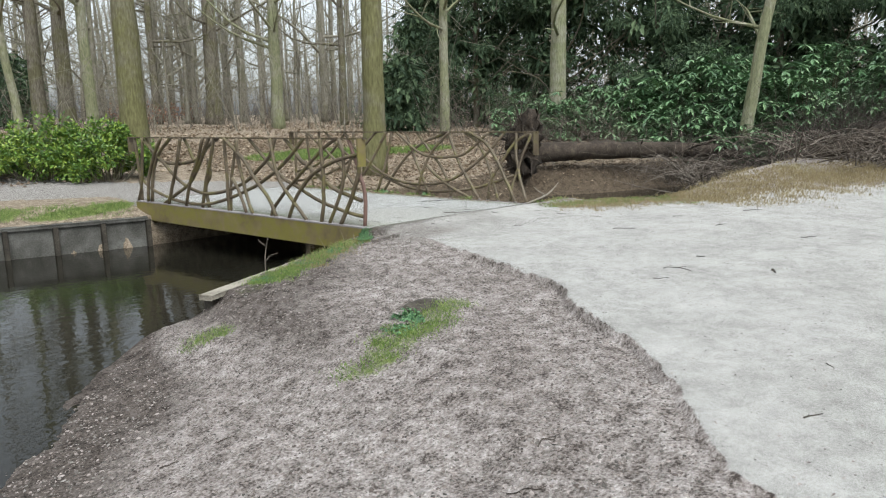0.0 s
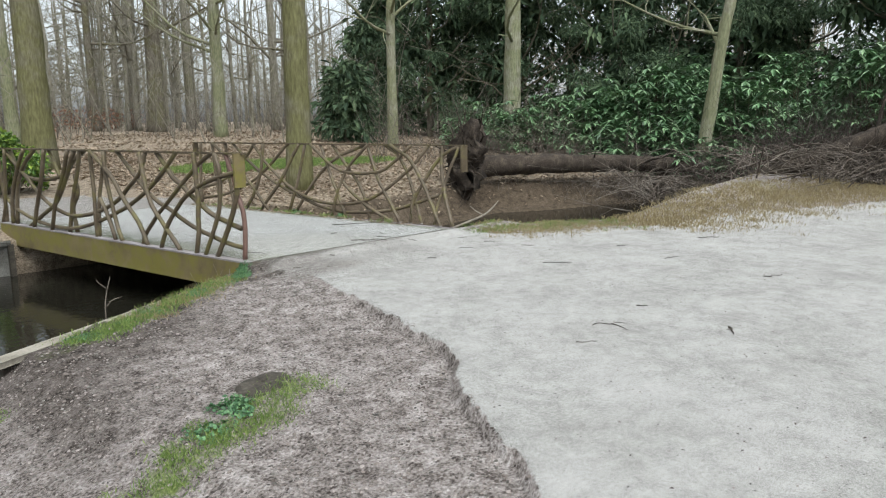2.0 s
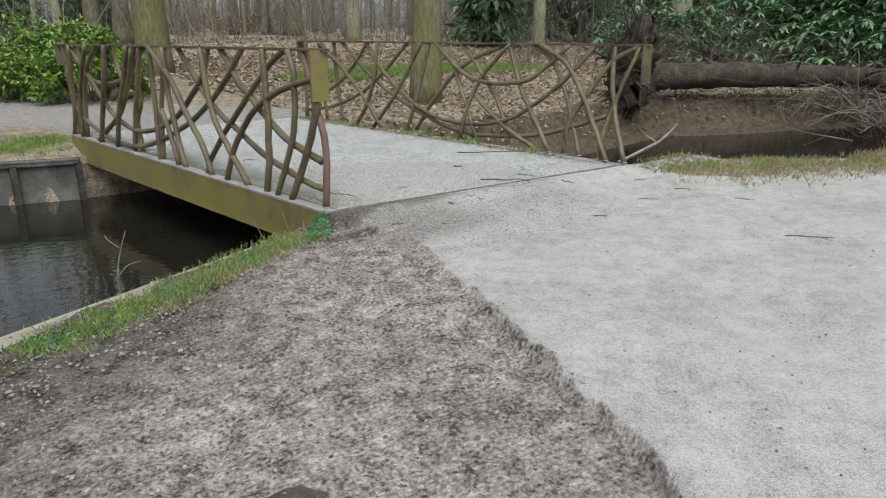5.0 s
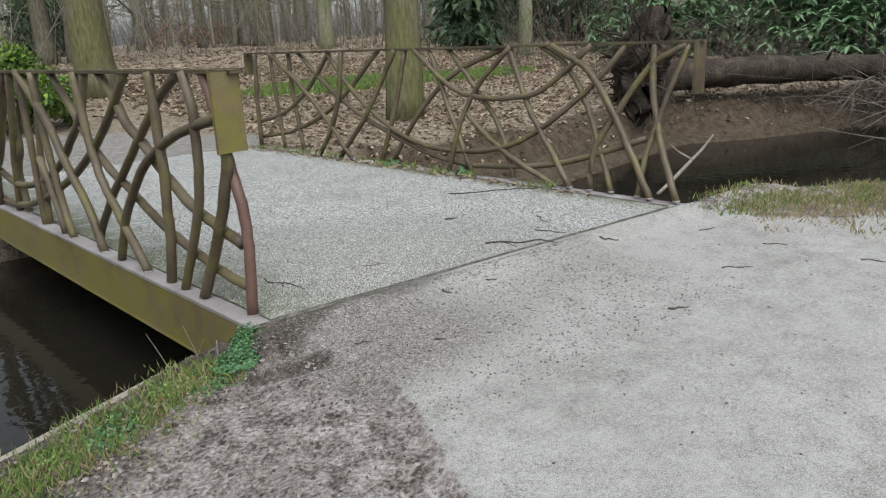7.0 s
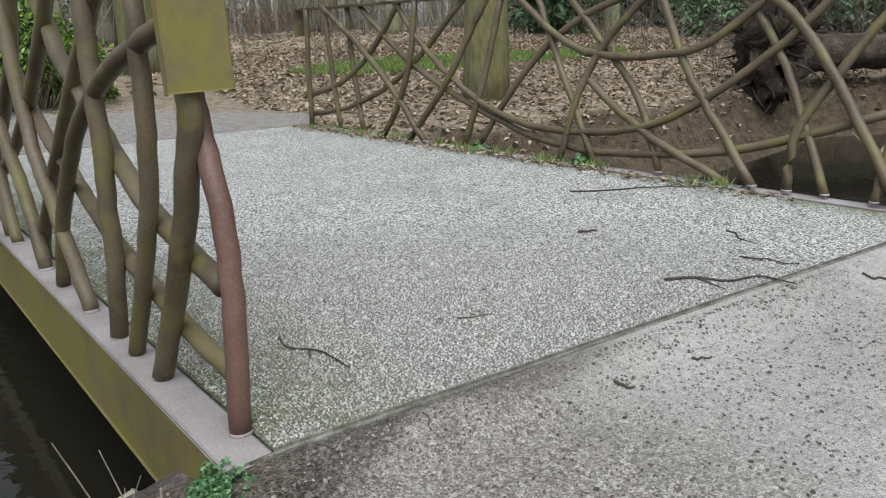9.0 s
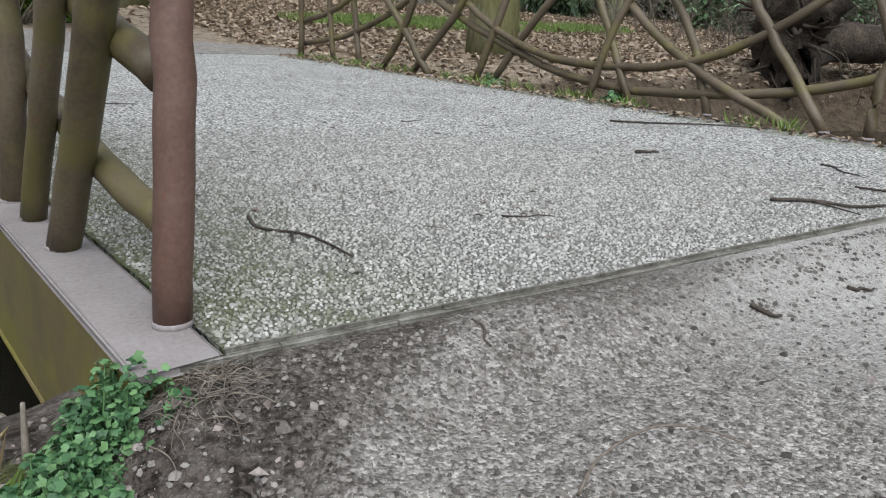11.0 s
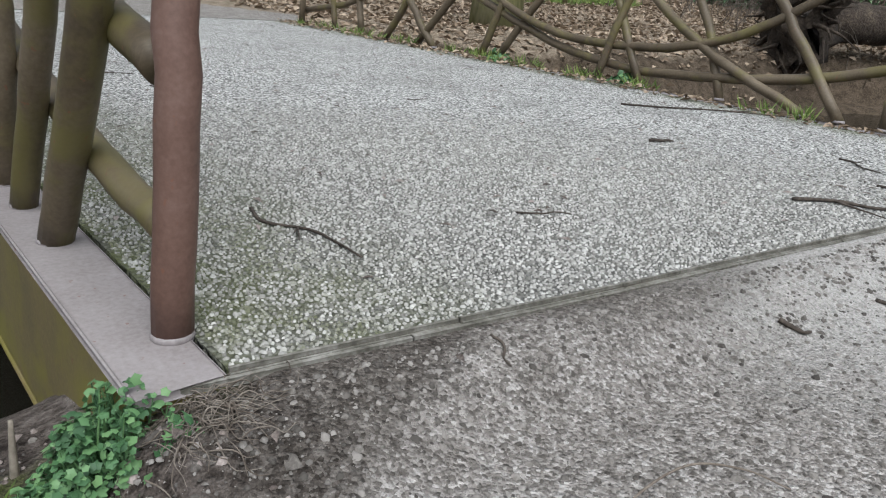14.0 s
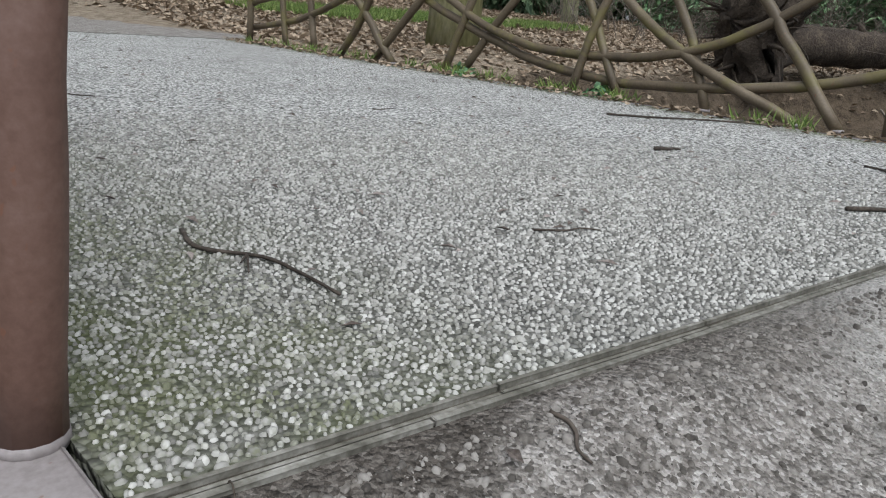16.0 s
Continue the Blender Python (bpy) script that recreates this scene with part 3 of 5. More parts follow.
def railing(name, corners, rods, radius, plates, top_width):
    """A railing whose rods are given as points (along, up) in its slightly twisted plane."""
    a, b, c, d = (np.array(q) for q in corners)

    def at(s, v):
        return (a * (1 - s) + b * s) * (1 - v) + (c * (1 - s) + d * s) * v
    rail = settle_empty(name, at(0.5, 0), bridge)
    top = part("top_bar", beam_between(at(-0.012, 1.0), at(1.012, 1.0), top_width, 0.014, 0.003), RAILPAINT, rail)
    settle(top)
    out = np.cross(at(1, 0) - at(0, 0), [0, 0, 1.0])
    out /= np.linalg.norm(out)
    for i, (layer, rod) in enumerate(rods):
        line = spline([at(s, v) for s, v in rod], 5)
        post = layer is not None and i == 0
        depth = layer * 0.03 if layer is not None else 0.0 if min(q[0] for q in rod) < 0.02 else ((i % 3) - 1) * 0.022
        line = line + out * depth
        wob = np.random.default_rng(i)
        line[1:-1] += wob.normal(size=(len(line) - 2, 3)) * (0.0025 if layer is None else 0.0012)
        r = radius * (0.88 + 0.2 * wob.random())
        r = np.linspace(0.0235, 0.0255, len(line)) if post else np.full(len(line), r)
        v, f = tube(line, r, 14 if layer is not None else 10)
        ob = mesh_object("rod", v, f, REDPOST if post else RAILPAINT, rail, True)
        settle(ob)
        for s, q in (rod[0], rod[-1]):
            if q < 0.04 and radius > 0.02:
                base = at(s, 0) + out * depth
                # Foot fillet in flange paint, its paleness also painting a highlight line.
                ring, rf = tube([base + (0, 0, -0.002), base + (0, 0, 0.003), base + (0, 0, 0.008)], [r[-1] * 1.07, r[-1] * 1.05, r[-1] * 1.0], 14)
                settle(mesh_object("highlight_fillet", ring, rf, FLANGE, rail, True))
    for s, w, h in plates:
        p = at(s, 1.0)
        along = (at(1, 1) - at(0, 1)) / np.linalg.norm(at(1, 1) - at(0, 1))
        mid = Vector(p) - Vector(out) * (0.045 if s < 0.5 and name == "near_railing" else 0)
        ob = part("end_plate", beam_between(mid - Vector(out * w * 0.5), mid + Vector(out * w * 0.5), 0.014, h, 0.003), BEAMPAINT if s < 0.5 and name == "near_railing" else RAILPAINT, rail, "flat plate hanging at the end of the bar")
        settle(ob)
    return rail


def settle_empty(name, at, parent):
    ob = new(name)
    ob.parent = parent
    ob.location = Vector(at) - parent.location
    return ob


# each near rod: its layer (outside, middle, deck side), then points (along, up)
NEAR_RODS = (
    (0, ((0.044, 0.99), (0.029, 0.84), (0.019, 0.73), (0.012, 0.61), (-0.001, 0.47), (-0.006, 0.29), (-0.002, 0.0))),
    (-1, ((0.007, 0.70), (0.006, 0.63), (0.017, 0.49), (0.041, 0.26), (0.075, 0.0))),
    (-1, ((0.069, 0.99), (0.057, 0.85), (0.057, 0.74), (0.057, 0.61), (0.063, 0.46), (0.081, 0.27), (0.114, 0.0))),
    (-1, ((0.136, 0.99), (0.133, 0.86), (0.131, 0.71), (0.128, 0.56), (0.131, 0.37), (0.133, 0.21), (0.144, 0.0))),
    (-1, ((0.007, 0.82), (0.055, 0.77), (0.108, 0.70), (0.172, 0.55), (0.217, 0.36), (0.243, 0.21), (0.268, 0.0))),
    (0, ((0.085, 0.99), (0.126, 0.89), (0.164, 0.76), (0.200, 0.63), (0.243, 0.47), (0.280, 0.34), (0.332, 0.11), (0.346, 0.0))),
    (0.5, ((0.274, 0.99), (0.240, 0.84), (0.219, 0.73), (0.191, 0.66), (0.164, 0.57), (0.127, 0.47), (0.092, 0.39), (0.051, 0.34), (0.009, 0.29))),
    (0.5, ((0.421, 0.99), (0.373, 0.79), (0.329, 0.61), (0.284, 0.48), (0.238, 0.40), (0.194, 0.31), (0.153, 0.24), (0.108, 0.19), (0.060, 0.14), (0.006, 0.11))),
    (-1, ((0.323, 0.99), (0.316, 0.78), (0.308, 0.60), (0.290, 0.43), (0.259, 0.27), (0.229, 0.14), (0.199, 0.0))),
    (-1, ((0.518, 0.99), (0.477, 0.85), (0.435, 0.69), (0.405, 0.51), (0.374, 0.36), (0.343, 0.21), (0.318, 0.0))),
)
NEAR_RODS_END = (
    (0, ((0.201, 0.99), (0.255, 0.77), (0.307, 0.60), (0.363, 0.46), (0.422, 0.34), (0.537, 0.16), (0.651, 0.05), (0.769, 0.05), (0.862, 0.12), (0.938, 0.23), (0.981, 0.40), (0.986, 0.63))),
    (0, ((0.308, 0.99), (0.335, 0.77), (0.390, 0.58), (0.440, 0.43), (0.517, 0.30), (0.599, 0.22), (0.667, 0.22), (0.735, 0.30), (0.786, 0.42), (0.834, 0.60), (0.890, 0.79), (0.934, 0.95))),
    (1, ((0.924, 0.99), (0.900, 0.77), (0.847, 0.63), (0.754, 0.62), (0.662, 0.70), (0.611, 0.87), (0.561, 0.99))),
    (-1, ((0.463, 0.99), (0.463, 0.75), (0.456, 0.55), (0.444, 0.33), (0.434, 0.16), (0.418, 0.0))),
    (-1, ((0.517, 0.99), (0.518, 0.74), (0.519, 0.48), (0.524, 0.27), (0.525, 0.0))),
    (0, ((0.466, 0.99), (0.490, 0.69), (0.513, 0.37), (0.525, 0.0))),
    (0, ((0.571, 0.99), (0.600, 0.66), (0.631, 0.38), (0.662, 0.0))),
    (-1, ((0.496, 0.46), (0.470, 0.27), (0.446, 0.0))),
    (0, ((0.596, 0.99), (0.649, 0.65), (0.710, 0.35), (0.800, 0.14), (0.863, 0.0))),
    (-1, ((0.616, 0.99), (0.648, 0.71), (0.699, 0.38), (0.738, 0.0))),
    (-1, ((0.725, 0.99), (0.753, 0.68), (0.787, 0.38), (0.831, 0.0))),
    (0, ((0.785, 0.99), (0.850, 0.78), (0.904, 0.46), (0.935, 0.0))),
    (-1, ((0.826, 0.99), (0.877, 0.72), (0.929, 0.33), (0.947, 0.0))),
    (0, ((0.981, 0.99), (0.983, 0.76), (0.985, 0.47), (0.987, 0.24), (0.994, 0.0))),
    (-1, ((0.928, 0.99), (0.953, 0.57), (0.974, 0.25), (1.007, 0.0))),
    (1, ((0.616, 0.71), (0.615, 0.47), (0.643, 0.29), (0.636, 0.0))),
    (1, ((0.725, 0.99), (0.707, 0.86), (0.686, 0.64))),
)
FAR_RODS = (
    ((0.975, 0.99), (0.992, 0.49), (1.006, 0.0)),
    ((0.928, 0.99), (0.923, 0.38), (0.915, 0.0)),
    ((0.872, 0.99), (0.868, 0.51), (0.852, 0.0)),
    ((0.925, 0.99), (0.834, 0.68), (0.750, 0.33), (0.680, 0.0)),
    ((0.997, 0.27), (0.902, 0.39), (0.817, 0.62), (0.738, 0.99)),
    ((1.006, 0.10), (0.867, 0.22), (0.730, 0.50), (0.605, 0.99)),
    ((0.699, 0.99), (0.712, 0.58), (0.742, 0.25), (0.784, 0.0)),
    ((0.747, 0.99), (0.678, 0.64), (0.583, 0.35), (0.494, 0.20), (0.411, 0.17), (0.323, 0.21), (0.257, 0.32), (0.190, 0.54), (0.139, 0.76), (0.101, 0.99)),
    ((0.840, 0.99), (0.729, 0.58), (0.583, 0.27), (0.436, 0.09), (0.309, 0.08), (0.179, 0.17), (0.055, 0.37)),
    ((0.555, 0.99), (0.577, 0.82), (0.630, 0.44), (0.715, 0.0)),
    ((0.534, 0.99), (0.561, 0.45), (0.596, 0.0)),
)
FAR_RODS_END = (
    ((0.310, 0.99), (0.420, 0.79), (0.503, 0.44), (0.571, 0.0)),
    ((0.300, 0.99), (0.358, 0.71), (0.395, 0.39), (0.416, 0.0)),
    ((0.478, 0.99), (0.429, 0.54), (0.364, 0.0)),
    ((0.436, 0.99), (0.369, 0.66), (0.315, 0.37), (0.279, 0.0)),
    ((0.510, 0.99), (0.419, 0.68), (0.356, 0.61), (0.298, 0.61), (0.234, 0.67), (0.155, 0.99)),
    ((0.306, 0.99), (0.264, 0.59), (0.225, 0.33), (0.169, 0.0)),
    ((0.250, 0.99), (0.198, 0.84), (0.156, 0.56), (0.129, 0.30), (0.100, 0.0)),
    ((0.224, 0.99), (0.154, 0.80), (0.103, 0.50), (0.068, 0.25), (0.034, 0.0)),
    ((0.012, 0.98), (0.061, 0.84), (0.104, 0.53), (0.133, 0.26), (0.134, 0.0)),
    ((0.058, 0.99), (0.054, 0.73), (0.035, 0.40), (-0.003, 0.0)),
    ((0.008, 0.98), (0.025, 0.73), (0.038, 0.51), (0.051, 0.25), (0.056, 0.0)),
    ((0.391, 0.50), (0.312, 0.23), (0.200, 0.0)),
)
build_deck()
build_beam((-0.056, -0.018, 0.0), (-0.81, 5.27, 0.0), "yellow-brown steel beam stained with green algae")
build_beam((3.03, -0.02, -0.02), (2.22, 5.27, -0.02), "steel beam along the deck")
railing("near_railing", ((-0.037, 0.112, 0), (-0.79, 5.22, 0), (0.03, 0.2, 1.08), (-0.83, 5.3, 1.05)), NEAR_RODS + NEAR_RODS_END, 0.0255, ((-0.006, 0.138, 0.345), (1.006, 0.1, 0.24)), 0.06)
railing("far_railing", ((3.02, 0.06, 0), (2.2, 5.1, 0), (3.38, 0.2, 1.06), (2.17, 5.17, 1.05)), [(None, rod) for rod in FAR_RODS + FAR_RODS_END], 0.024, ((-0.006, 0.15, 0.36), (1.006, 0.1, 0.24)), 0.06)

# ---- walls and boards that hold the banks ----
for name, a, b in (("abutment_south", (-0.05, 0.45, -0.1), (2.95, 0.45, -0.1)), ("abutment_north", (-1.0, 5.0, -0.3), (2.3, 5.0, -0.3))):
    ab = part(name, beam_between(a, b, 0.3, 1.2, 0.02), SHADECONCRETE, None)
    tagged(ab, "concrete abutment coloured dark for the shade under the bridge end", "wall", kind="structure")

wall = thing("retaining_wall", (-2.85, 5.25, -1.2), "stained concrete bank wall with upright ribs along the pond", "wall", kind="structure")


def build_bank_wall():
    line = [(-0.9, 4.78), (-2.85, 5.22), (-12, 7.38), (-30, 11.9)]
    at, last = 0.0, 0
    for (ax, ay), (bx, by) in zip(line, line[1:]):
        n = max(1, round(math.hypot(bx - ax, by - ay) / 0.72))
        if n > 14:
            n = 14
        for k in range(n):
            p, q = k / n, (k + 1) / n
            a = Vector((ax + (bx - ax) * p, ay + (by - ay) * p, -0.27))
            b = Vector((ax + (bx - ax) * q, ay + (by - ay) * q, -0.27))
            g = (b - a).normalized() * 0.004
            settle(part("panel", beam_between(a + g, b - g, 0.06, 0.95, 0.004), CONCRETE, wall))
            side = Vector(((b - a).y, -(b - a).x, 0)).normalized() * 0.05
            m = a - side if side.y > 0 else a + side
            settle(part("rib", beam_between(m + Vector((-0.035, 0, 0.01)), m + Vector((0.035, 0, 0.01)), 0.07, 0.95, 0.008), WETWOOD, wall))
        settle(part("coping", beam_between((ax, ay, -0.225), (bx, by, -0.225), 0.13, 0.045, 0.01), CONCRETE, wall))


build_bank_wall()

board = thing("bank_edging_board", (-1.4, -0.2, -0.4), "grey weathered timber board edging the pond bank", "timber edging", kind="structure")
settle(part("plank", beam_between((-2.56, -0.735, -0.25), (-0.22, 0.36, -0.25), 0.13, 0.045, 0.006), TIMBER, board))
settle(part("facing", beam_between((-2.50, -0.70, -0.298), (-0.22, 0.37, -0.298), 0.05, 0.7, 0.006), WETWOOD, board))
for s in (0.03, 0.3, 0.62, 0.93):
    x, y = -2.5 + 2.28 * s - 0.03, -0.70 + 1.07 * s + 0.06
    v, f = tube(spline([(x, y, -1.2), (x + 0.01, y, -0.8), (x, y, -0.3)]), 0.05, 9, 0.05, int(s * 10))
    settle(mesh_object("stake", v, f, WETWOOD, board, True))


# ---- trees ----
def tree_skeleton(base, height_m, radius, lean=(0, 0), seed=0, first=3.0, limbs=14, twigs=3, bend=0.02, spread=0.32, sides=12):
    """Trunk and limbs of a bare tree as two soups."""
    r = np.random.default_rng(seed)
    base = np.array(base, float)
    n = 14
    t = np.linspace(0, 1, n)
    sway = np.cumsum(r.normal(size=(n, 2)), axis=0) * bend * height_m / n
    line = np.stack([base[0] + lean[0] * t * height_m + sway[:, 0], base[1] + lean[1] * t * height_m + sway[:, 1], base[2] - 0.15 + t * height_m], 1)
    fat = radius * (1 - 0.8 * t ** 1.1) * (1 + 0.18 * np.exp(-t * height_m / 0.3))
    trunk, crown = Soup(), Soup()
    path, rad = spline(line, 3), np.interp(np.linspace(0, 1, (n - 1) * 3 + 1), t, fat)
    path[:2] = line[:1] + (path[:2] - line[:1])
    trunk.add(*tube(path, rad, sides, 0.035, seed))
    for k in range(limbs):
        s = r.uniform(first / height_m, 0.97)
        p = np.array([np.interp(s, t, line[:, i]) for i in range(3)])
        a = r.uniform(0, 2 * np.pi)
        ln = height_m * spread * (1.1 - s) * r.uniform(0.5, 1.1) + 0.6
        up = r.uniform(0.15, 0.9)
        d = np.array([math.cos(a), math.sin(a), up])
        mid = p + d * ln * 0.5 + r.normal(size=3) * 0.08 * ln
        end = p + d * ln + np.array([0, 0, 0.15 * ln]) + r.normal(size=3) * 0.12 * ln
        rr = min(radius * (1 - 0.8 * s) * 0.45, 0.02 + 0.014 * ln)
        bl = spline([p, mid, end], 3)
        crown.add(*tube(bl, np.linspace(rr, rr * 0.2, len(bl)), 5, caps=False))
        for j in range(twigs):
            q = bl[r.integers(1, len(bl))]
            e = d * r.uniform(0.2, 0.8) + r.normal(size=3) * 0.55 + np.array([0, 0, 0.15])
            tl = ln * r.uniform(0.25, 0.6)
            m2 = q + e * tl * 0.5 + r.normal(size=3) * 0.06 * tl
            crown.add(*tube([q, m2, q + e * tl], [rr * 0.35, rr * 0.22, rr * 0.06], 3, caps=False))
    return trunk, crown


def bare_tree(x, y, height_m, radius, bark, label, lean=(0, 0), seed=0, first=3.0, limbs=16, twigs=5, bend=0.02, group="woodland trees"):
    z = height(x, y)
    ob = thing("tree", (x, y, z), label, "tree", group)
    trunk, crown = tree_skeleton((x, y, z), height_m, radius, lean, seed, first, limbs, twigs, bend)
    settle(trunk.make("trunk", bark, ob))
    settle(crown.make("crown", bark, ob, label="bare branching limbs and twigs"))
    return ob


bare_tree(4.68, 5.8, 19, 0.255, BARK, "green-grey smooth beech trunk standing beside the bridge", (0.012, 0.012), 11, 6.5, 14, 6, 0.012)
bare_tree(2.1, 12.8, 20, 0.35, BARK, "stout mossy beech trunk behind the leafy shrubs", (-0.01, 0.0), 12, 5.5, 14, 6, 0.01)
bare_tree(18.5, 11.3, 19, 0.36, PALEBARK, "pale green-grey trunk rising behind the fallen log", (0.004, 0.006), 13, 4.0, 16, 6, 0.01)
bare_tree(14.0, 13.2, 17, 0.19, PALEBARK, "slim pale trunk before dark evergreens", (0, 0), 14, 2.5, 22, 8, 0.012)
bare_tree(14.75, 2.1, 13, 0.19, PALEBARK, "slender pale trunk leaning over the fallen wood", (0.055, -0.13), 15, 3.6, 12, 7, 0.02)
LEFT_TREES = (
    (4.56, 23.5, 0.24, 0.0, "pale slender trunk in the open wood", PALEBARK),
    (4.3, 25.7, 0.33, 0.0, "grey-brown trunk in the open wood", GREYBARK),
    (3.35, 26.0, 0.29, 0.0, "grey-brown forked trunk in the open wood", GREYBARK),
    (1.6, 22.3, 0.15, -0.03, "thin crooked trunk in the open wood", PALEBARK),
    (14.6, 33.4, 0.50, 0.004, "thick dark trunk deep in the wood", GREYBARK),
    (13.2, 23.9, 0.31, 0.0, "pale leaning trunk in the open wood", PALEBARK),
    (18.2, 25.4, 0.22, 0.0, "slim trunk among brown undergrowth", GREYBARK),
    (20.8, 30.9, 0.28, 0.0, "grey trunk among brown undergrowth", HAZEBARK),
    (18.5, 37.0, 0.30, 0.01, "grey trunk deep in the wood", HAZEBARK),
    (15.6, 38.5, 0.27, 0.0, "grey trunk deep in the wood", HAZEBARK),
    (12.2, 35.6, 0.25, 0.0, "dark trunk deep in the wood", GREYBARK),
)
for i, (x, y, r, lean, label, bark) in enumerate(LEFT_TREES):
    bare_tree(x, y, 17 + (i * 7) % 5, r, bark, label, (lean, lean * 0.5), 30 + i, 3.5, 18, 6, 0.018 if r > 0.2 else 0.05)


def at_angle(a, d):
    return -5.4 + d * math.sin(radians(a)), -6.9 + d * math.cos(radians(a))


def far_wood():
    """Hundreds of bare trees deep in the wood, as one mass."""
    r = np.random.default_rng(5)
    kinds = []
    for k in range(26):
        trunk, crown = tree_skeleton((0, 0, 0), 17, 0.15, (r.normal() * 0.02, r.normal() * 0.02), k + 100, 2.0, 17, 5, 0.035, 0.30, 6)
        trunk.join(crown)
        kinds.append((np.concatenate(trunk.v), trunk.f, trunk.n))
    soup = Soup()
    for k in range(480):
        a, d = r.uniform(-32, 74), r.uniform(44, 105)
        if k > 380:
            a, d = r.uniform(75, 320), r.uniform(26, 60)
        x, y = at_angle(a, d)
        if 42 < a < 75 and d < 52:
            continue
        v, f, n = kinds[k % 26]
        turn, wide = r.uniform(0, 6.283), r.uniform(0.45, 1.5)
        c, s = math.cos(turn), math.sin(turn)
        fat = np.stack([v[:, 0] * c - v[:, 1] * s, v[:, 0] * s + v[:, 1] * c, v[:, 2] * r.uniform(0.8, 1.15)], 1)
        fat[:, :2] *= wide
        soup.v.append(fat + (x, y, 0.9 if k <= 380 else 0.2))
        soup.f.extend([q + soup.n for q in f])
        soup.n += n
    tagged(soup.make("far_wood", HAZEBARK), "grey bare trees crowded deep in the wood", "woodland", kind="stuff")


def scrub(name, count, area, tall, mat, label, seed, lengths=(0.4, 1.4), thick=0.008):
    """Thin bare stems and twigs, tangled."""
    r = np.random.default_rng(seed)
    soup = Soup()
    spots = np.array([area(r) for k in range(count)])
    for (x, y), z in zip(spots, land(spots[:, 0], spots[:, 1])[0]):
        h = r.uniform(*tall)
        p = np.array([x, y, z - 0.02])
        d = np.array([r.normal() * 0.3, r.normal() * 0.3, 1.0])
        mid, end = p + d * h * 0.5, p + d * h + r.normal(size=3) * 0.15 * h
        soup.add(*tube([p, mid, end], [thick, thick * 0.7, thick * 0.2], 3, caps=False))
        for j in range(5):
            q = p + (end - p) * r.uniform(0.2, 1)
            e = r.normal(size=3) + np.array([0, 0, 0.5])
            e *= r.uniform(*lengths) * 0.45
            soup.add(*tube([q, q + e * 0.5 + r.normal(size=3) * 0.04, q + e], [thick * 0.6, thick * 0.4, thick * 0.12], 3, caps=False))
    return tagged(soup.make(name, mat), label, "undergrowth", kind="stuff")


def crown_leaves(centres, radii, count, length, width, droop, seed, shell=0.55, squash=0.8):
    r = np.random.default_rng(seed)
    pick = r.integers(0, len(centres), count)
    d = directions(count, r)
    d[:, 2] *= squash
    dist = radii[pick][:, None] * (shell + (1 - shell) * r.random((count, 1)) ** 0.7)
    at = centres[pick] + d * dist
    way = d + r.normal(size=(count, 3)) * 0.5 + np.array([0, 0, droop])
    normal = d + r.normal(size=(count, 3)) * 0.4 + np.array([0, 0, 0.6])
    return leaf_mesh(at, way, normal, length * r.uniform(0.6, 1.25, count), width * r.uniform(0.7, 1.2, count))


def evergreen(x, y, tall, wide, count, seed, label):
    r = np.random.default_rng(seed)
    z = height(x, y)
    ob = thing("yew_tree", (x, y, z), label, "tree", "evergreen trees")
    trunk, limbs = tree_skeleton((x, y, z), tall * 0.95, 0.16, (0, 0), seed, 0.6, 26, 2, 0.02, 0.25)
    settle(trunk.make("trunk", GREYBARK, ob))
    tagged(settle(limbs.make("branchwork", GREYBARK, ob)), kind="stuff")
    n = 90
    h = r.random(n) ** 0.85
    a = r.uniform(0, 2 * np.pi, n)
    reach = wide * (1.05 - h) ** 0.6 * (0.35 + 0.65 * r.random(n))
    c = np.stack([x + np.cos(a) * reach, y + np.sin(a) * reach, z + 0.35 + h * tall], 1)
    v, f = crown_leaves(c, r.uniform(0.45, 1.0, n), count, 0.19, 0.04, -0.75, seed, 0.25, 0.6)
    v2, f2 = crown_leaves(c * 0.55 + np.array([x, y, z + tall * 0.5]) * np.array([0.45, 0.45, 0]) + np.array([0, 0, 0.45]) * c, np.full(n, 0.8), count // 5, 0.5, 0.2, -0.6, seed + 1, 0.1, 0.8)
    settle(mesh_object("crown", np.concatenate([v, v2]), np.concatenate([f, f2 + len(v)]), EVERGREEN, ob, False, "dark drooping evergreen foliage with gaps"))


EVERGREENS = ((43, 41, 11, 2.6), (46.5, 36, 11, 2.9), (49.5, 38, 13, 3.6), (53, 35, 12, 3.3), (57, 37, 13, 3.6), (60.5, 33, 11, 3.2), (64.5, 35, 12, 3.6), (68.5, 33, 12, 3.4), (72.5, 34, 12, 3.8), (77, 31, 12, 3.6), (82, 32, 12, 3.8), (88, 30, 12, 3.8))
for i, (a, d, tall, wide) in enumerate(EVERGREENS):
    evergreen(*at_angle(a, d), tall, wide, 20000, 60 + i, "dark green evergreen with drooping sprays behind the stream" if i % 2 else "tall dark evergreen shading the far stream bank")
for i, (a, d, tall, wide) in enumerate(((13.5, 44, 3.2, 1.8), (8.5, 48, 3.5, 2.4), (40.5, 31, 2.4, 1.5), (41.5, 38, 5.0, 2.2))):
    evergreen(*at_angle(a, d), tall, wide, 5000, 90 + i, "low dark evergreen bush in the brown wood")
far_wood()


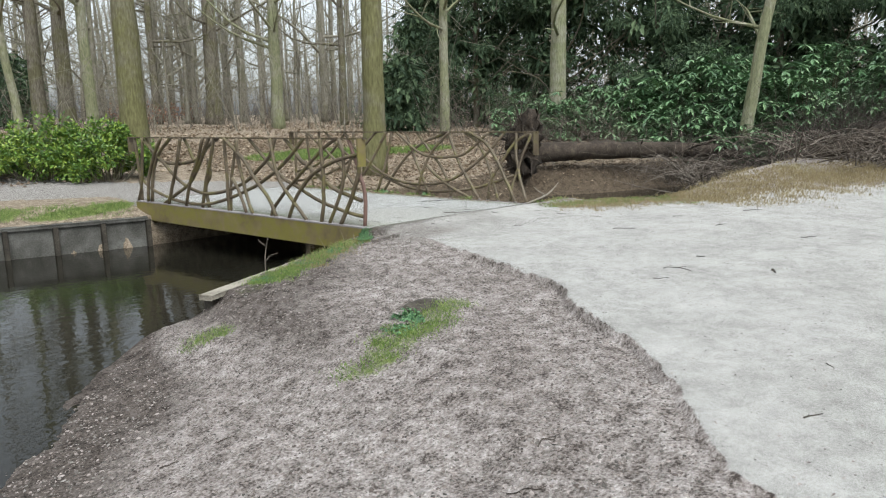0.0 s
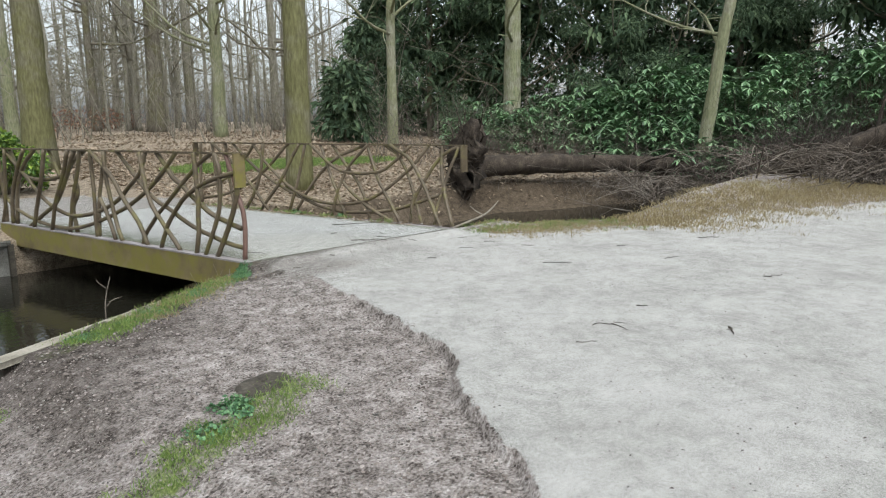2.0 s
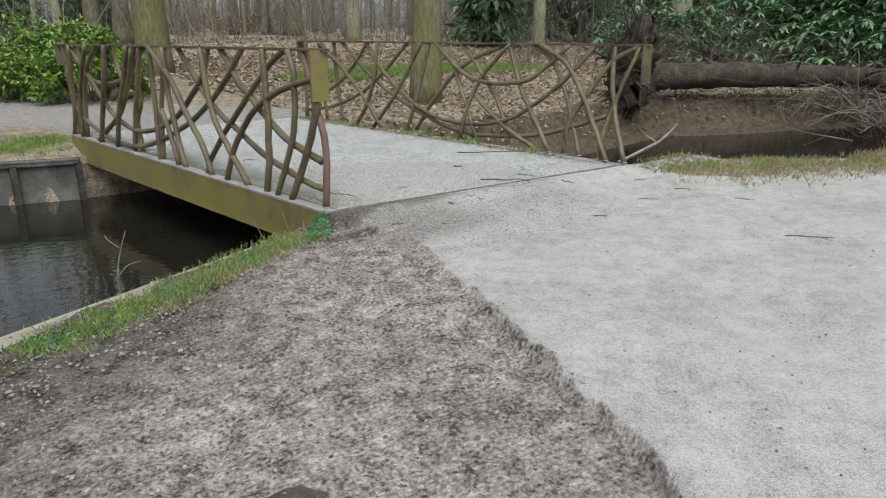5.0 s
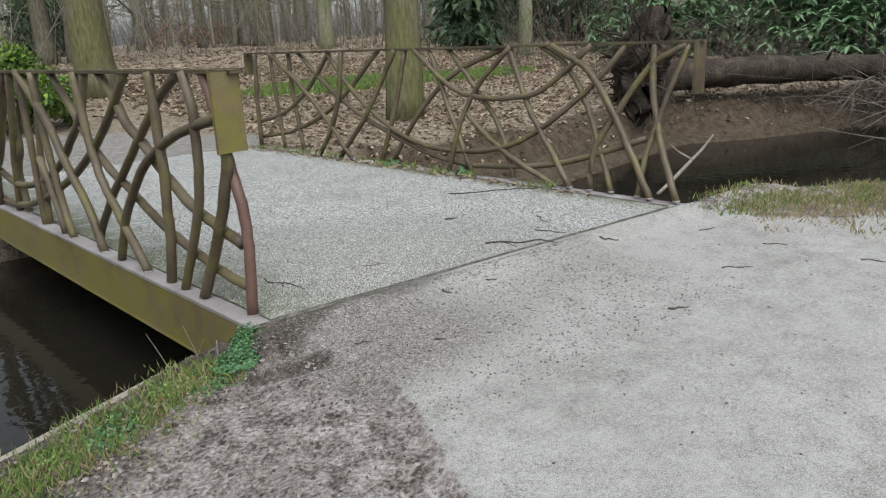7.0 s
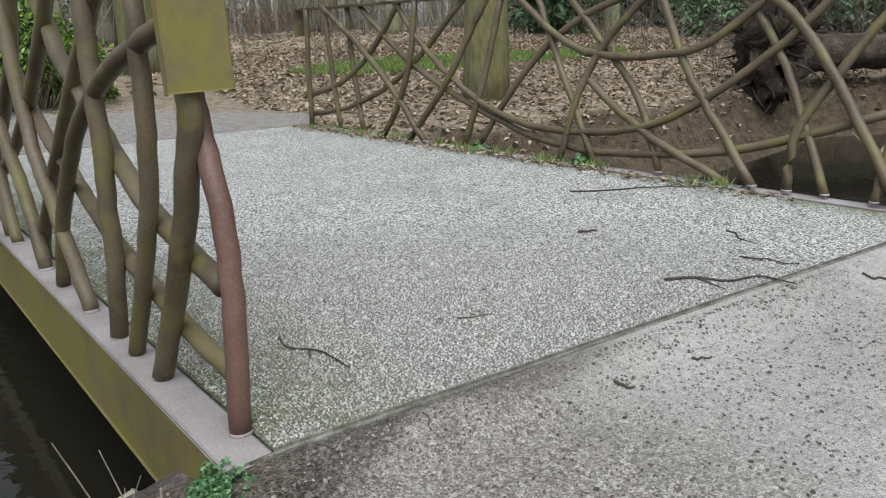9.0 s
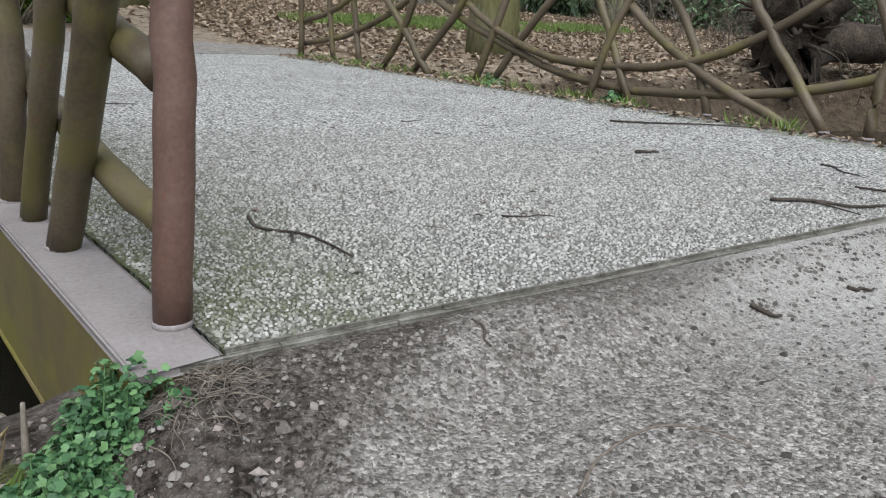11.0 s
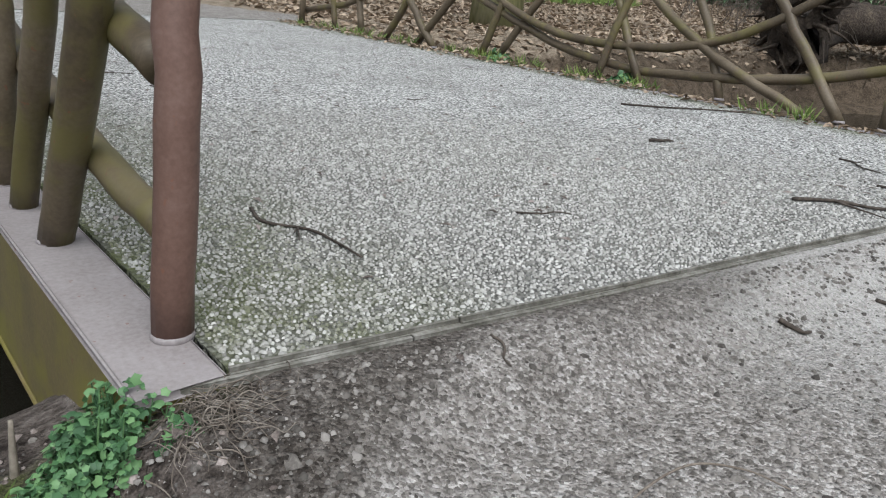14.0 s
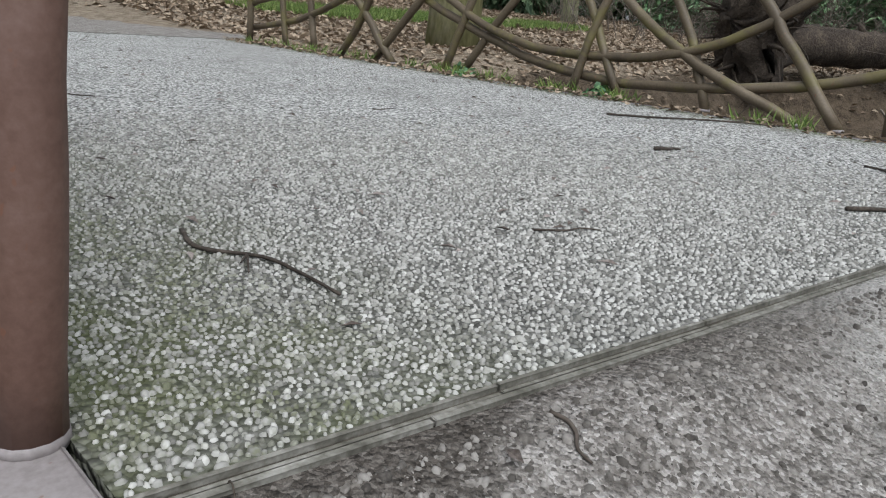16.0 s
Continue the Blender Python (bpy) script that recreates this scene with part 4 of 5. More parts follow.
def rhododendron(x, y, tall, wide, seed):
    r = np.random.default_rng(seed)
    z = height(x, y)
    ob = thing("rhododendron", (x, y, z), "glossy green rhododendron bush with drooping whorled leaves", "shrub", "rhododendrons")
    stems = Soup()
    heads = []
    for k in range(150):
        a, q = r.uniform(0, 2 * np.pi), r.random() ** 0.5
        top = np.array([x + wide * q * math.cos(a), y + wide * q * math.sin(a), z + tall * (1 - 0.75 * q ** 2.2) * r.uniform(0.55, 1.05)])
        heads.append(top)
        root = np.array([x + (top[0] - x) * 0.3, y + (top[1] - y) * 0.3, z - 0.05])
        stems.add(*tube(spline([root, (root + top) / 2 + r.normal(size=3) * 0.12, top], 2), np.linspace(0.02, 0.007, 5), 4, caps=False))
    heads = np.array(heads)
    pts, ways, nor = [], [], []
    for h in np.concatenate([heads + r.normal(size=heads.shape) * 0.22 * s for s in (0.0, 1.0, 1.4)]):
        for j in range(9):
            a = j * 0.698 + r.uniform(-0.3, 0.3)
            w = np.array([math.cos(a), math.sin(a), r.uniform(-0.75, 0.25)])
            pts.append(h)
            ways.append(w)
            nor.append((0.25 * w[0], 0.25 * w[1], 1.0))
    n = len(pts)
    v, f = leaf_mesh(np.array(pts), np.array(ways), np.array(nor), r.uniform(0.24, 0.38, n), r.uniform(0.08, 0.12, n), 0.15)
    tagged(settle(stems.make("stem_thicket", GREYBARK, ob)), kind="stuff")
    settle(mesh_object("foliage", v, f, RHODO, ob))


for i, (a, d, tall, wide) in enumerate(((60, 26, 1.7, 1.5), (63.5, 25, 2.2, 1.6), (67, 24.5, 2.0, 1.5), (69.5, 24, 2.7, 1.7), (73, 24.5, 2.4, 1.6), (57, 29, 1.7, 1.4), (77, 24, 2.5, 1.7), (66, 28.5, 2.6, 1.9), (71.5, 28, 2.8, 1.9), (53.5, 27, 1.1, 1.3), (50.5, 29, 1.0, 1.3), (61.5, 23.6, 1.0, 1.2), (65, 22.8, 1.1, 1.2))):
    rhododendron(*at_angle(a, d), tall * 1.2, wide, 200 + i)


def leafy_shrub(x, y, tall, wide, seed, label):
    r = np.random.default_rng(seed)
    z = height(x, y)
    ob = thing("leafy_shrub", (x, y, z), label, "shrub", "shrubs beside the path")
    stems = Soup()
    n = 60
    a, q = r.uniform(0, 2 * np.pi, n), r.random(n) ** 0.5
    c = np.stack([x + wide * q * np.cos(a), y + wide * q * np.sin(a), z + tall * (1 - 0.55 * q ** 3) * r.uniform(0.2, 1.12, n)], 1)
    for p in c:
        root = np.array([x + (p[0] - x) * 0.4, y + (p[1] - y) * 0.4, z - 0.05])
        stems.add(*tube([root, (root + p) / 2 + r.normal(size=3) * 0.05, p], [0.014, 0.01, 0.004], 4, caps=False))
    v, f = crown_leaves(c, r.uniform(0.10, 0.32, n), 5600, 0.105, 0.055, -0.05, seed, 0.3, 0.9)
    tagged(settle(stems.make("stem_thicket", GREYBARK, ob)), kind="stuff")
    settle(mesh_object("foliage", v, f, SHRUB, ob))


for i, (x, y, tall, wide) in enumerate(((0.05, 9.1, 0.95, 0.9), (-0.95, 10.2, 1.05, 1.0), (-2.0, 11.4, 1.0, 1.0), (-3.2, 12.5, 1.0, 1.0))):
    leafy_shrub(x, y, tall * 1.1, wide, 300 + i, "fresh yellow-green leafy shrub beside the path" if i < 2 else "green leafy shrub with pale leaves by the path")

# ---- fallen wood by the stream ----
def log(name, points, radii, mat, label, seed, stubs=4):
    r = np.random.default_rng(seed)
    mid = np.mean(np.array(points), axis=0)
    ob = thing(name, tuple(np.array(points)[0]), label, "log", "fallen wood")
    line = spline(points, 6)
    rad = np.interp(np.linspace(0, 1, len(line)), np.linspace(0, 1, len(radii)), radii)
    fine = spline(line[::2], 4)
    v, f = tube(fine, np.interp(np.linspace(0, 1, len(fine)), np.linspace(0, 1, len(rad)), rad), 18, 0.07, seed)
    settle(mesh_object("trunk", v, f, mat, ob, True))
    for k in range(stubs):
        i = r.integers(4, len(line) - 1)
        d = r.normal(size=3) + np.array([0, 0, 0.8])
        d /= np.linalg.norm(d)
        ln = r.uniform(0.4, 1.5)
        sv, sf = tube(spline([line[i], line[i] + d * ln * 0.5 + r.normal(size=3) * 0.06, line[i] + d * ln + r.normal(size=3) * 0.15], 4), np.linspace(rad[i] * 0.28, 0.008, 9), 6)
        settle(mesh_object("branch_stub", sv, sf, mat, ob, True))
    return ob


log("fallen_log", [(8.6, 4.9, 0.30), (10.0, 4.25, 0.33), (11.8, 3.35, 0.3), (13.6, 2.4, 0.22), (14.6, 1.8, 0.12)], [0.27, 0.24, 0.21, 0.19, 0.13], ROTLOG, "dark uprooted trunk lying along the stream bank", 401, 7)
log("fallen_log", [(12.2, -0.3, 0.05), (12.9, -1.3, 0.45), (13.6, -2.4, 0.95), (14.2, -3.6, 1.4)], [0.16, 0.2, 0.22, 0.24], ROTLOG, "dark fallen trunk slanting up the grassy bank", 403, 4)


def root_plate():
    r = np.random.default_rng(77)
    c = np.array([8.4, 4.6, 0.5])
    ob = thing("root_plate", tuple(c - (0, 0, 0.75)), "upturned root plate of the fallen tree caked in dark earth", "tree root", "fallen wood")
    n, m = 40, 14
    verts, faces = [], []
    axis = np.array([-0.86, 0.42, 0.1])
    axis /= np.linalg.norm(axis)
    u = np.cross(axis, [0, 0, 1.0])
    u /= np.linalg.norm(u)
    w = np.cross(u, axis)
    for i in range(m):
        q = i / (m - 1)
        for k in range(n):
            a = 2 * np.pi * k / n
            rad = 0.8 * math.sin(min(q, 0.999) * math.pi) ** 0.55 * (1 + 0.22 * math.sin(3 * a + 1) + 0.16 * math.sin(7 * a) + 0.075 * r.normal())
            d = (q - 0.5) * 0.7 + 0.06 * r.normal()
            verts.append(c + axis * d + (u * math.cos(a) * 0.75 + w * math.sin(a)) * rad)
    for i in range(m - 1):
        for k in range(n):
            j = (k + 1) % n
            faces.append([i * n + k, i * n + j, (i + 1) * n + j, (i + 1) * n + k])
    settle(mesh_object("earth", verts, faces, ROTLOG, ob, True))
    soup = Soup()
    for k in range(90):
        a = r.uniform(0, 2 * np.pi)
        d = (u * math.cos(a) + w * math.sin(a)) * r.uniform(0.5, 0.8)
        p = c + d * 0.7 + axis * r.uniform(-0.2, 0.3)
        e = d * r.uniform(0.3, 0.9) + axis * r.uniform(-0.2, 0.5) + r.normal(size=3) * 0.12
        soup.add(*tube(spline([p, p + e * 0.5 + r.normal(size=3) * 0.06, p + e], 3), np.linspace(r.uniform(0.012, 0.04), 0.004, 7), 5, caps=False))
    tagged(settle(soup.make("root_tangle", ROTLOG, ob)), "tangle of torn dark roots", kind="stuff")


root_plate()


def grounded_twig(name, x, y, base, length, angle, radius, mat, label, group, seed, forks=2, lift=0.0, category="twig", crook=0.08):
    r = np.random.default_rng(seed)
    d = np.array([math.cos(radians(angle)), math.sin(radians(angle)), 0])
    s = np.array([-d[1], d[0], 0])
    ts = np.linspace(-0.5, 0.5, 5)
    pts = [np.array([x, y, 0]) + d * t * length + s * r.normal() * crook * length for t in ts]
    for i, p in enumerate(pts):
        z = base if base is not None else height(p[0], p[1])
        p[2] = z + radius * 0.8 + lift * (i / 4) ** 1.5
    ob = thing(name, tuple(pts[0] - (0, 0, radius)), label, category, group)
    line = spline(pts, 4)
    v, f = tube(line, np.linspace(radius, radius * 0.5, len(line)), 6, 0.08, seed)
    settle(mesh_object("stem", v, f, mat, ob, True))
    for k in range(forks):
        i = r.integers(3, len(line) - 4)
        e = d * r.uniform(0.3, 0.8) + s * r.choice((-1, 1)) * r.uniform(0.4, 0.9)
        ln = length * r.uniform(0.15, 0.35)
        z2 = np.array([0, 0, lift * 0.5])
        fv, ff = tube(spline([line[i], line[i] + e * ln * 0.5 + z2 * 0.4, line[i] + e * ln + z2], 3), np.linspace(radius * 0.6, radius * 0.25, 7), 5)
        settle(mesh_object("side_shoot", fv, ff, mat, ob, True))
    return ob


fork = log("bleached_branch", [(3.7, 0.7, -0.16), (4.4, 1.05, -0.19), (5.45, 1.58, -0.22), (5.75, 1.66, -0.15), (6.0, 1.7, -0.03)], [0.013, 0.018, 0.018, 0.014, 0.007], PALETWIG, "bleached forked branch sticking up from the stream bank", 410, 0)
bv, bf = tube(spline([(5.45, 1.58, -0.22), (5.38, 1.7, -0.14), (5.3, 1.75, -0.06)], 4), np.linspace(0.014, 0.006, 9), 6)
settle(mesh_object("branch_stub", bv, bf, PALETWIG, fork, True))


# ---- undergrowth ----
def north_belt(lo, hi, near, far):
    def pick(r):
        return at_angle(r.uniform(lo, hi), r.uniform(near, far))
    return pick


scrub("brown_undergrowth", 620, north_belt(8, 45, 34, 60), (0.8, 2.4), TWIGBARK, "thin brown leafless undergrowth across the wood", 501, (0.5, 1.8), 0.014)
scrub("thin_saplings", 330, north_belt(4, 44, 30, 75), (2.5, 8.0), HAZEBARK, "thin leafless saplings filling the wood", 505, (1.0, 3.2), 0.022)
scrub("brown_undergrowth", 190, north_belt(43, 58, 21, 33), (0.6, 2.2), TWIGBARK, "leafless grey-brown bushes before the evergreens", 502, (0.5, 1.4), 0.009)
scrub("brushwood", 520, north_belt(62, 78, 19.0, 23), (0.2, 0.9), DARKTWIG, "tangled dark brushwood heaped by the fallen trunk", 503, (0.6, 2.4), 0.012)


def brush_pile():
    """Arching dead branches thrown over the fallen trunks."""
    r = np.random.default_rng(88)
    soup = Soup()
    spots = np.array([at_angle(r.uniform(61, 76), r.uniform(17.5, 21.5)) for k in range(230)])
    for (x, y), z in zip(spots, land(spots[:, 0], spots[:, 1])[0]):
        a, ln = r.uniform(0, 6.283), r.uniform(0.8, 2.8)
        d = np.array([math.cos(a), math.sin(a), 0])
        p = np.array([x, y, max(z, -0.6) + r.uniform(0, 0.25)])
        top = p + d * ln * 0.5 + np.array([0, 0, r.uniform(0.15, 0.7)])
        end = p + d * ln + np.array([0, 0, r.uniform(-0.1, 0.5)])
        line = spline([p, top, end], 4)
        w = r.uniform(0.006, 0.02)
        soup.add(*tube(line, np.linspace(w, w * 0.25, len(line)), 4, caps=False))
        for j in range(4):
            q = line[r.integers(2, len(line))]
            e = d * r.uniform(0.1, 0.5) + r.normal(size=3) * 0.28
            soup.add(*tube([q, q + e * 0.5 + r.normal(size=3) * 0.03, q + e], [w * 0.5, w * 0.35, w * 0.1], 3, caps=False))
    tagged(soup.make("brush_pile", TWIGBARK), "heap of arching dead branches over the fallen trunks", "brushwood", kind="stuff")


brush_pile()
scrub("brushwood", 190, north_belt(48, 66, 18.5, 24), (0.25, 0.9), TWIGBARK, "dry bramble stems along the stream bank", 504, (0.5, 1.6), 0.007)


def litter(name, count, area, size, mat, label, seed, flat=0.35):
    r = np.random.default_rng(seed)
    x, y = area(r, count)
    z = land(x, y)[0]
    keep = z > WATER_Z + 0.01
    x, y, z = x[keep], y[keep], z[keep]
    n = len(x)
    a = r.uniform(0, 2 * np.pi, n)
    way = np.stack([np.cos(a), np.sin(a), r.normal(size=n) * flat], 1)
    nor = np.stack([r.normal(size=n) * flat, r.normal(size=n) * flat, np.ones(n)], 1)
    v, f = leaf_mesh(np.stack([x, y, z + 0.012], 1), way, nor, size * r.uniform(0.7, 1.3, n), size * 0.6 * r.uniform(0.7, 1.3, n), 0.3)
    return tagged(mesh_object(name, v, f, mat), label, "leaf litter", kind="stuff")


def north_area(r, n):
    x, y = r.uniform(2.3, 15, 3 * n), r.uniform(3.2, 17, 3 * n)
    ok = (~inside(x, y, NORTHPATH)) & (~inside(x, y, SHORE)) & ((x < 4) | (to_line(x, y, SHORE, True) > 0.08 + 0.8 * r.random(len(x))))
    return x[ok][:n], y[ok][:n]


def deck_edge_leaves():
    r = np.random.default_rng(58)
    n = 700
    y = 0.5 + 4.7 * r.random(n) ** 0.8
    x = 2.89 - 0.155 * y - np.abs(r.normal(size=n)) * 0.06
    a = r.uniform(0, 6.283, n)
    v, f = leaf_mesh(np.stack([x, y, 0.004 + 0.012 * r.random(n)], 1), np.stack([np.cos(a), np.sin(a), r.normal(size=n) * 0.3], 1), np.stack([r.normal(size=n) * 0.3, r.normal(size=n) * 0.3, np.ones(n)], 1), r.uniform(0.02, 0.06, n), r.uniform(0.012, 0.03, n), 0.3)
    tagged(mesh_object("leaf_litter", v, f, DEADLEAF), "brown leaves and moss drifted along the deck edge", "leaf litter", kind="stuff")


deck_edge_leaves()
litter("leaf_litter", 26000, north_area, 0.085, DEADLEAF, "curled brown beech leaves carpeting the wood floor", 601)
litter("leaf_litter", 9000, lambda r, n: (r.uniform(-2, 24, n), r.uniform(9, 30, n)), 0.14, DEADLEAF, "faded brown leaves spread under the far trees", 602)
v, f = crown_leaves(np.array([at_angle(20.3 + 1.5 * k, 44 + k) + (1.6,) for k in range(4)]), np.array([0.9, 0.8, 0.7, 0.6]), 900, 0.16, 0.09, -0.2, 66, 0.2)
tagged(mesh_object("beech_scrub", v, f, RUSTLEAF), "low beech scrub holding rust-brown winter leaves", "undergrowth", kind="stuff")


# ---- grass and herbs ----
def grass_tufts(name, spots, per, tall, mat, label, seed, spread=0.05, width=0.006, base=None):
    r = np.random.default_rng(seed)
    x, y = spots(r)
    z = land(x, y)[0] if base is None else np.full(len(x), base)
    keep = z > WATER_Z - 0.05
    x, y, z = x[keep], y[keep], z[keep]
    x, y, z = (np.repeat(q, per) for q in (x, y, z))
    n = len(x)
    x, y = x + r.normal(size=n) * spread, y + r.normal(size=n) * spread
    at = np.stack([x, y, z - 0.006], 1)
    a = r.uniform(0, 2 * np.pi, n)
    way = np.stack([np.cos(a) * r.uniform(0.1, 1.1, n), np.sin(a) * r.uniform(0.1, 1.1, n), np.ones(n)], 1)
    nor = np.stack([np.cos(a + 1.57), np.sin(a + 1.57), np.zeros(n)], 1)
    v, f = leaf_mesh(at, way, nor, tall * r.uniform(0.4, 1.2, n), width * r.uniform(0.7, 1.5, n), 0.1)
    return tagged(mesh_object(name, v, f, mat), label, "grass", kind="stuff")


def blob(cx, cy, rx, ry, n):
    def spots(r):
        a, q = r.uniform(0, 6.283, n), np.sqrt(r.random(n))
        return cx + rx * q * np.cos(a), cy + ry * q * np.sin(a)
    return spots


def strip(ax, ay, bx, by, wide, n):
    def spots(r):
        t, s = r.random(n), r.normal(size=n) * wide
        dx, dy = bx - ax, by - ay
        ln = math.hypot(dx, dy)
        return ax + dx * t - dy / ln * s, ay + dy * t + dx / ln * s
    return spots


for k, (cx, cy, rx, ry, n) in enumerate(((-1.62, -2.9, 0.3, 0.2, 110), (-2.05, -3.1, 0.42, 0.18, 170), (-2.5, -3.25, 0.36, 0.16, 120), (-2.85, -1.42, 0.22, 0.12, 90))):
    grass_tufts("grass_patch", blob(cx, cy, rx, ry, n // 3), 22, 0.045, GRASSBLADE, "small patch of bright green grass in bare earth", 700 + k, 0.05, 0.005)
grass_tufts("grass_verge", strip(-2.0, -0.80, -0.3, 0.02, 0.11, 330), 14, 0.05, GRASSBLADE, "green grass along the bank edging board", 710)
grass_tufts("dry_grass_verge", strip(-1.5, -0.62, -0.25, 0.0, 0.13, 170), 9, 0.05, DRYBLADE, "dry straw blades among the bank grass", 718, 0.06, 0.005)
grass_tufts("grass_verge", strip(-1.0, 5.3, -5, 6.3, 0.16, 520), 10, 0.08, GRASSBLADE, "short grass along the far bank wall", 711)
grass_tufts("grass_verge", strip(3.15, 0.0, 5.3, -1.2, 0.2, 190), 12, 0.05, GRASSBLADE, "grass tufts on the stream bank beside the path", 712, 0.06, 0.008)
grass_tufts("dry_grass_verge", strip(3.3, -0.2, 5.6, -1.7, 0.3, 420), 12, 0.05, DRYBLADE, "straw-coloured grass on the stream bank", 713, 0.06, 0.008)
grass_tufts("dry_grass_verge", strip(5.2, -1.5, 14, -2.6, 0.6, 2000), 12, 0.075, DRYBLADE, "straw-coloured grass along the bank ridge", 714, 0.10, 0.009)
for k, (y0, y1, n) in enumerate(((0.9, 1.5, 5), (1.7, 2.2, 9), (2.5, 3.3, 14), (3.6, 4.9, 14))):
    grass_tufts("grass_verge", strip(2.9 - 0.155 * y0, y0, 2.9 - 0.155 * y1, y1, 0.03, n), 12, 0.075, GRASSBLADE, "weeds and moss along the deck edge", 720 + k, 0.03, 0.007, 0.0)
grass_tufts("wood_grass", blob(6.5, 10.5, 2.4, 0.9, 900), 10, 0.14, GRASSBLADE, "patch of fresh grass on the wood floor", 716, 0.1, 0.014)
grass_tufts("wood_grass", blob(9.2, 9.6, 1.4, 0.6, 400), 10, 0.14, GRASSBLADE, "patch of fresh grass on the wood floor", 717, 0.1, 0.014)


# ---- herbs, stump and saplings ----
def round_leaves(at, normal, size, r):
    """Small five-lobed leaves as shallow cupped fans."""
    n = len(at)
    normal = normal / np.linalg.norm(normal, axis=1)[:, None]
    a = r.uniform(0, 6.283, n)
    ref = np.stack([np.cos(a), np.sin(a), np.zeros(n)], 1)
    side = np.cross(normal, ref)
    side /= np.linalg.norm(side, axis=1)[:, None] + 1e-9
    fwd = np.cross(side, normal)
    m = 15
    ang = np.arange(m) * 2 * np.pi / m
    lobe = (0.9 + 0.13 * np.cos(ang * 5)) * np.where(np.abs(ang - np.pi) < 0.25, 0.6, 1.0)
    cup = r.uniform(-0.05, 0.4, n)
    ring = at[:, None] + (np.cos(ang)[None, :, None] * fwd[:, None] + np.sin(ang)[None, :, None] * side[:, None]) * (size[:, None] * lobe)[..., None]
    ring = ring - normal[:, None] * ((size * cup)[:, None] * lobe ** 2)[..., None]
    v = np.concatenate([at[:, None], ring], 1).reshape(-1, 3)
    k = np.arange(m)
    fan = np.stack([np.zeros(m, int), 1 + k, 1 + (k + 1) % m], 1)
    f = (np.arange(n)[:, None, None] * (m + 1) + fan[None]).reshape(-1, 3)
    return v, f


def herb(x, y, base, wide, tall, count, seed, label, mat=HERB, size=(0.010, 0.019)):
    r = np.random.default_rng(seed)
    ob = thing("herb_clump", (x, y, base), label, "plant", "herbs on the bank")
    a, q = r.uniform(0, 6.283, count), np.sqrt(r.random(count))
    wide_at = wide * (1 + 0.25 * np.sin(3 * a + seed) + 0.12 * np.sin(7 * a))
    top = tall * (1 - 0.8 * q ** 2) * r.uniform(0.4, 1.0, count) * (0.8 + 0.3 * np.sin(5 * a + 9 * q))
    at = np.stack([x + wide_at * q * np.cos(a), y + wide_at * q * np.sin(a), base + top], 1)
    nor = np.stack([np.cos(a) * q * 0.8, np.sin(a) * q * 0.8, np.ones(count)], 1) + r.normal(size=(count, 3)) * 0.45
    v, f = round_leaves(at, nor, r.uniform(*size, count), r)
    settle(mesh_object("foliage", v, f, mat, ob, True))
    soup = Soup()
    for p in at[::3]:
        root = np.array([x + (p[0] - x) * 0.5, y + (p[1] - y) * 0.5, base - 0.02])
        soup.add(*tube([root, (root + p) / 2 + r.normal(size=3) * 0.008, p], [0.0016, 0.0013, 0.0008], 4, caps=False))
    tagged(settle(soup.make("stem_thicket", HERB, ob)), kind="stuff")
    return ob


herb(-0.115, -0.03, -0.085, 0.1, 0.105, 2100, 801, "low green herb clump with lobed leaves at the beam end", HERB, (0.0028, 0.0072))
herb(-0.20, -0.115, -0.11, 0.1, 0.085, 1700, 802, "blue-green herb clump with lobed leaves on the bank", HERB, (0.0028, 0.0074))
herb(-0.33, -0.20, -0.16, 0.11, 0.06, 900, 803, "blue-green herb clump with lobed leaves on the bank", HERB, (0.0035, 0.008))
herb(-1.92, -2.86, height(-1.92, -2.86), 0.13, 0.09, 420, 804, "bright green leafy herb beside the stump", HERB, (0.006, 0.014))
herb(-2.15, -3.05, height(-2.15, -3.05), 0.14, 0.05, 260, 805, "bright green leafy herb in the grass patch", HERB, (0.006, 0.012))
herb(2.68, 1.98, 0.0, 0.07, 0.06, 60, 806, "small green weed growing at the deck edge", HERB, (0.012, 0.022))
herb(2.50, 2.85, 0.0, 0.09, 0.07, 70, 807, "small green weed growing at the deck edge", HERB, (0.012, 0.022))
for k, (s, w) in enumerate(((0.12, 0.13), (0.3, 0.12), (0.45, 0.15), (0.58, 0.13), (0.72, 0.16), (0.84, 0.12))):
    x, y = -2.15 + 2.05 * s + 0.05 * math.sin(k * 3.1), -0.88 + 0.96 * s + 0.05 * math.cos(k * 2.2)
    herb(x, y, height(x, y), w, 0.035, 520, 810 + k, "low mossy green weed along the edging board", GRASSBLADE if k % 2 else HERB, (0.0035, 0.008))

tangle = Soup()
rr = np.random.default_rng(55)
for k in range(110):
    a = rr.uniform(-2.2, -0.1)
    p = np.array([-0.05 + rr.normal() * 0.03, -0.045 + rr.normal() * 0.03, -0.04])
    line = [p]
    for j in range(4):
        a += rr.normal() * 0.55
        q = line[-1] + np.array([math.cos(a), math.sin(a), 0]) * rr.uniform(0.009, 0.024)
        q[2] = height(q[0], q[1]) + rr.uniform(0.001, 0.014)
        line.append(q)
    tangle.add(*tube(spline(line, 3), np.linspace(rr.uniform(0.0006, 0.0014), 0.0004, 13), 4, caps=False))
tagged(tangle.make("dry_stem_tangle", TWIGBARK), "dry straw-brown stems trailing over the earth", "dry stems", kind="stuff")


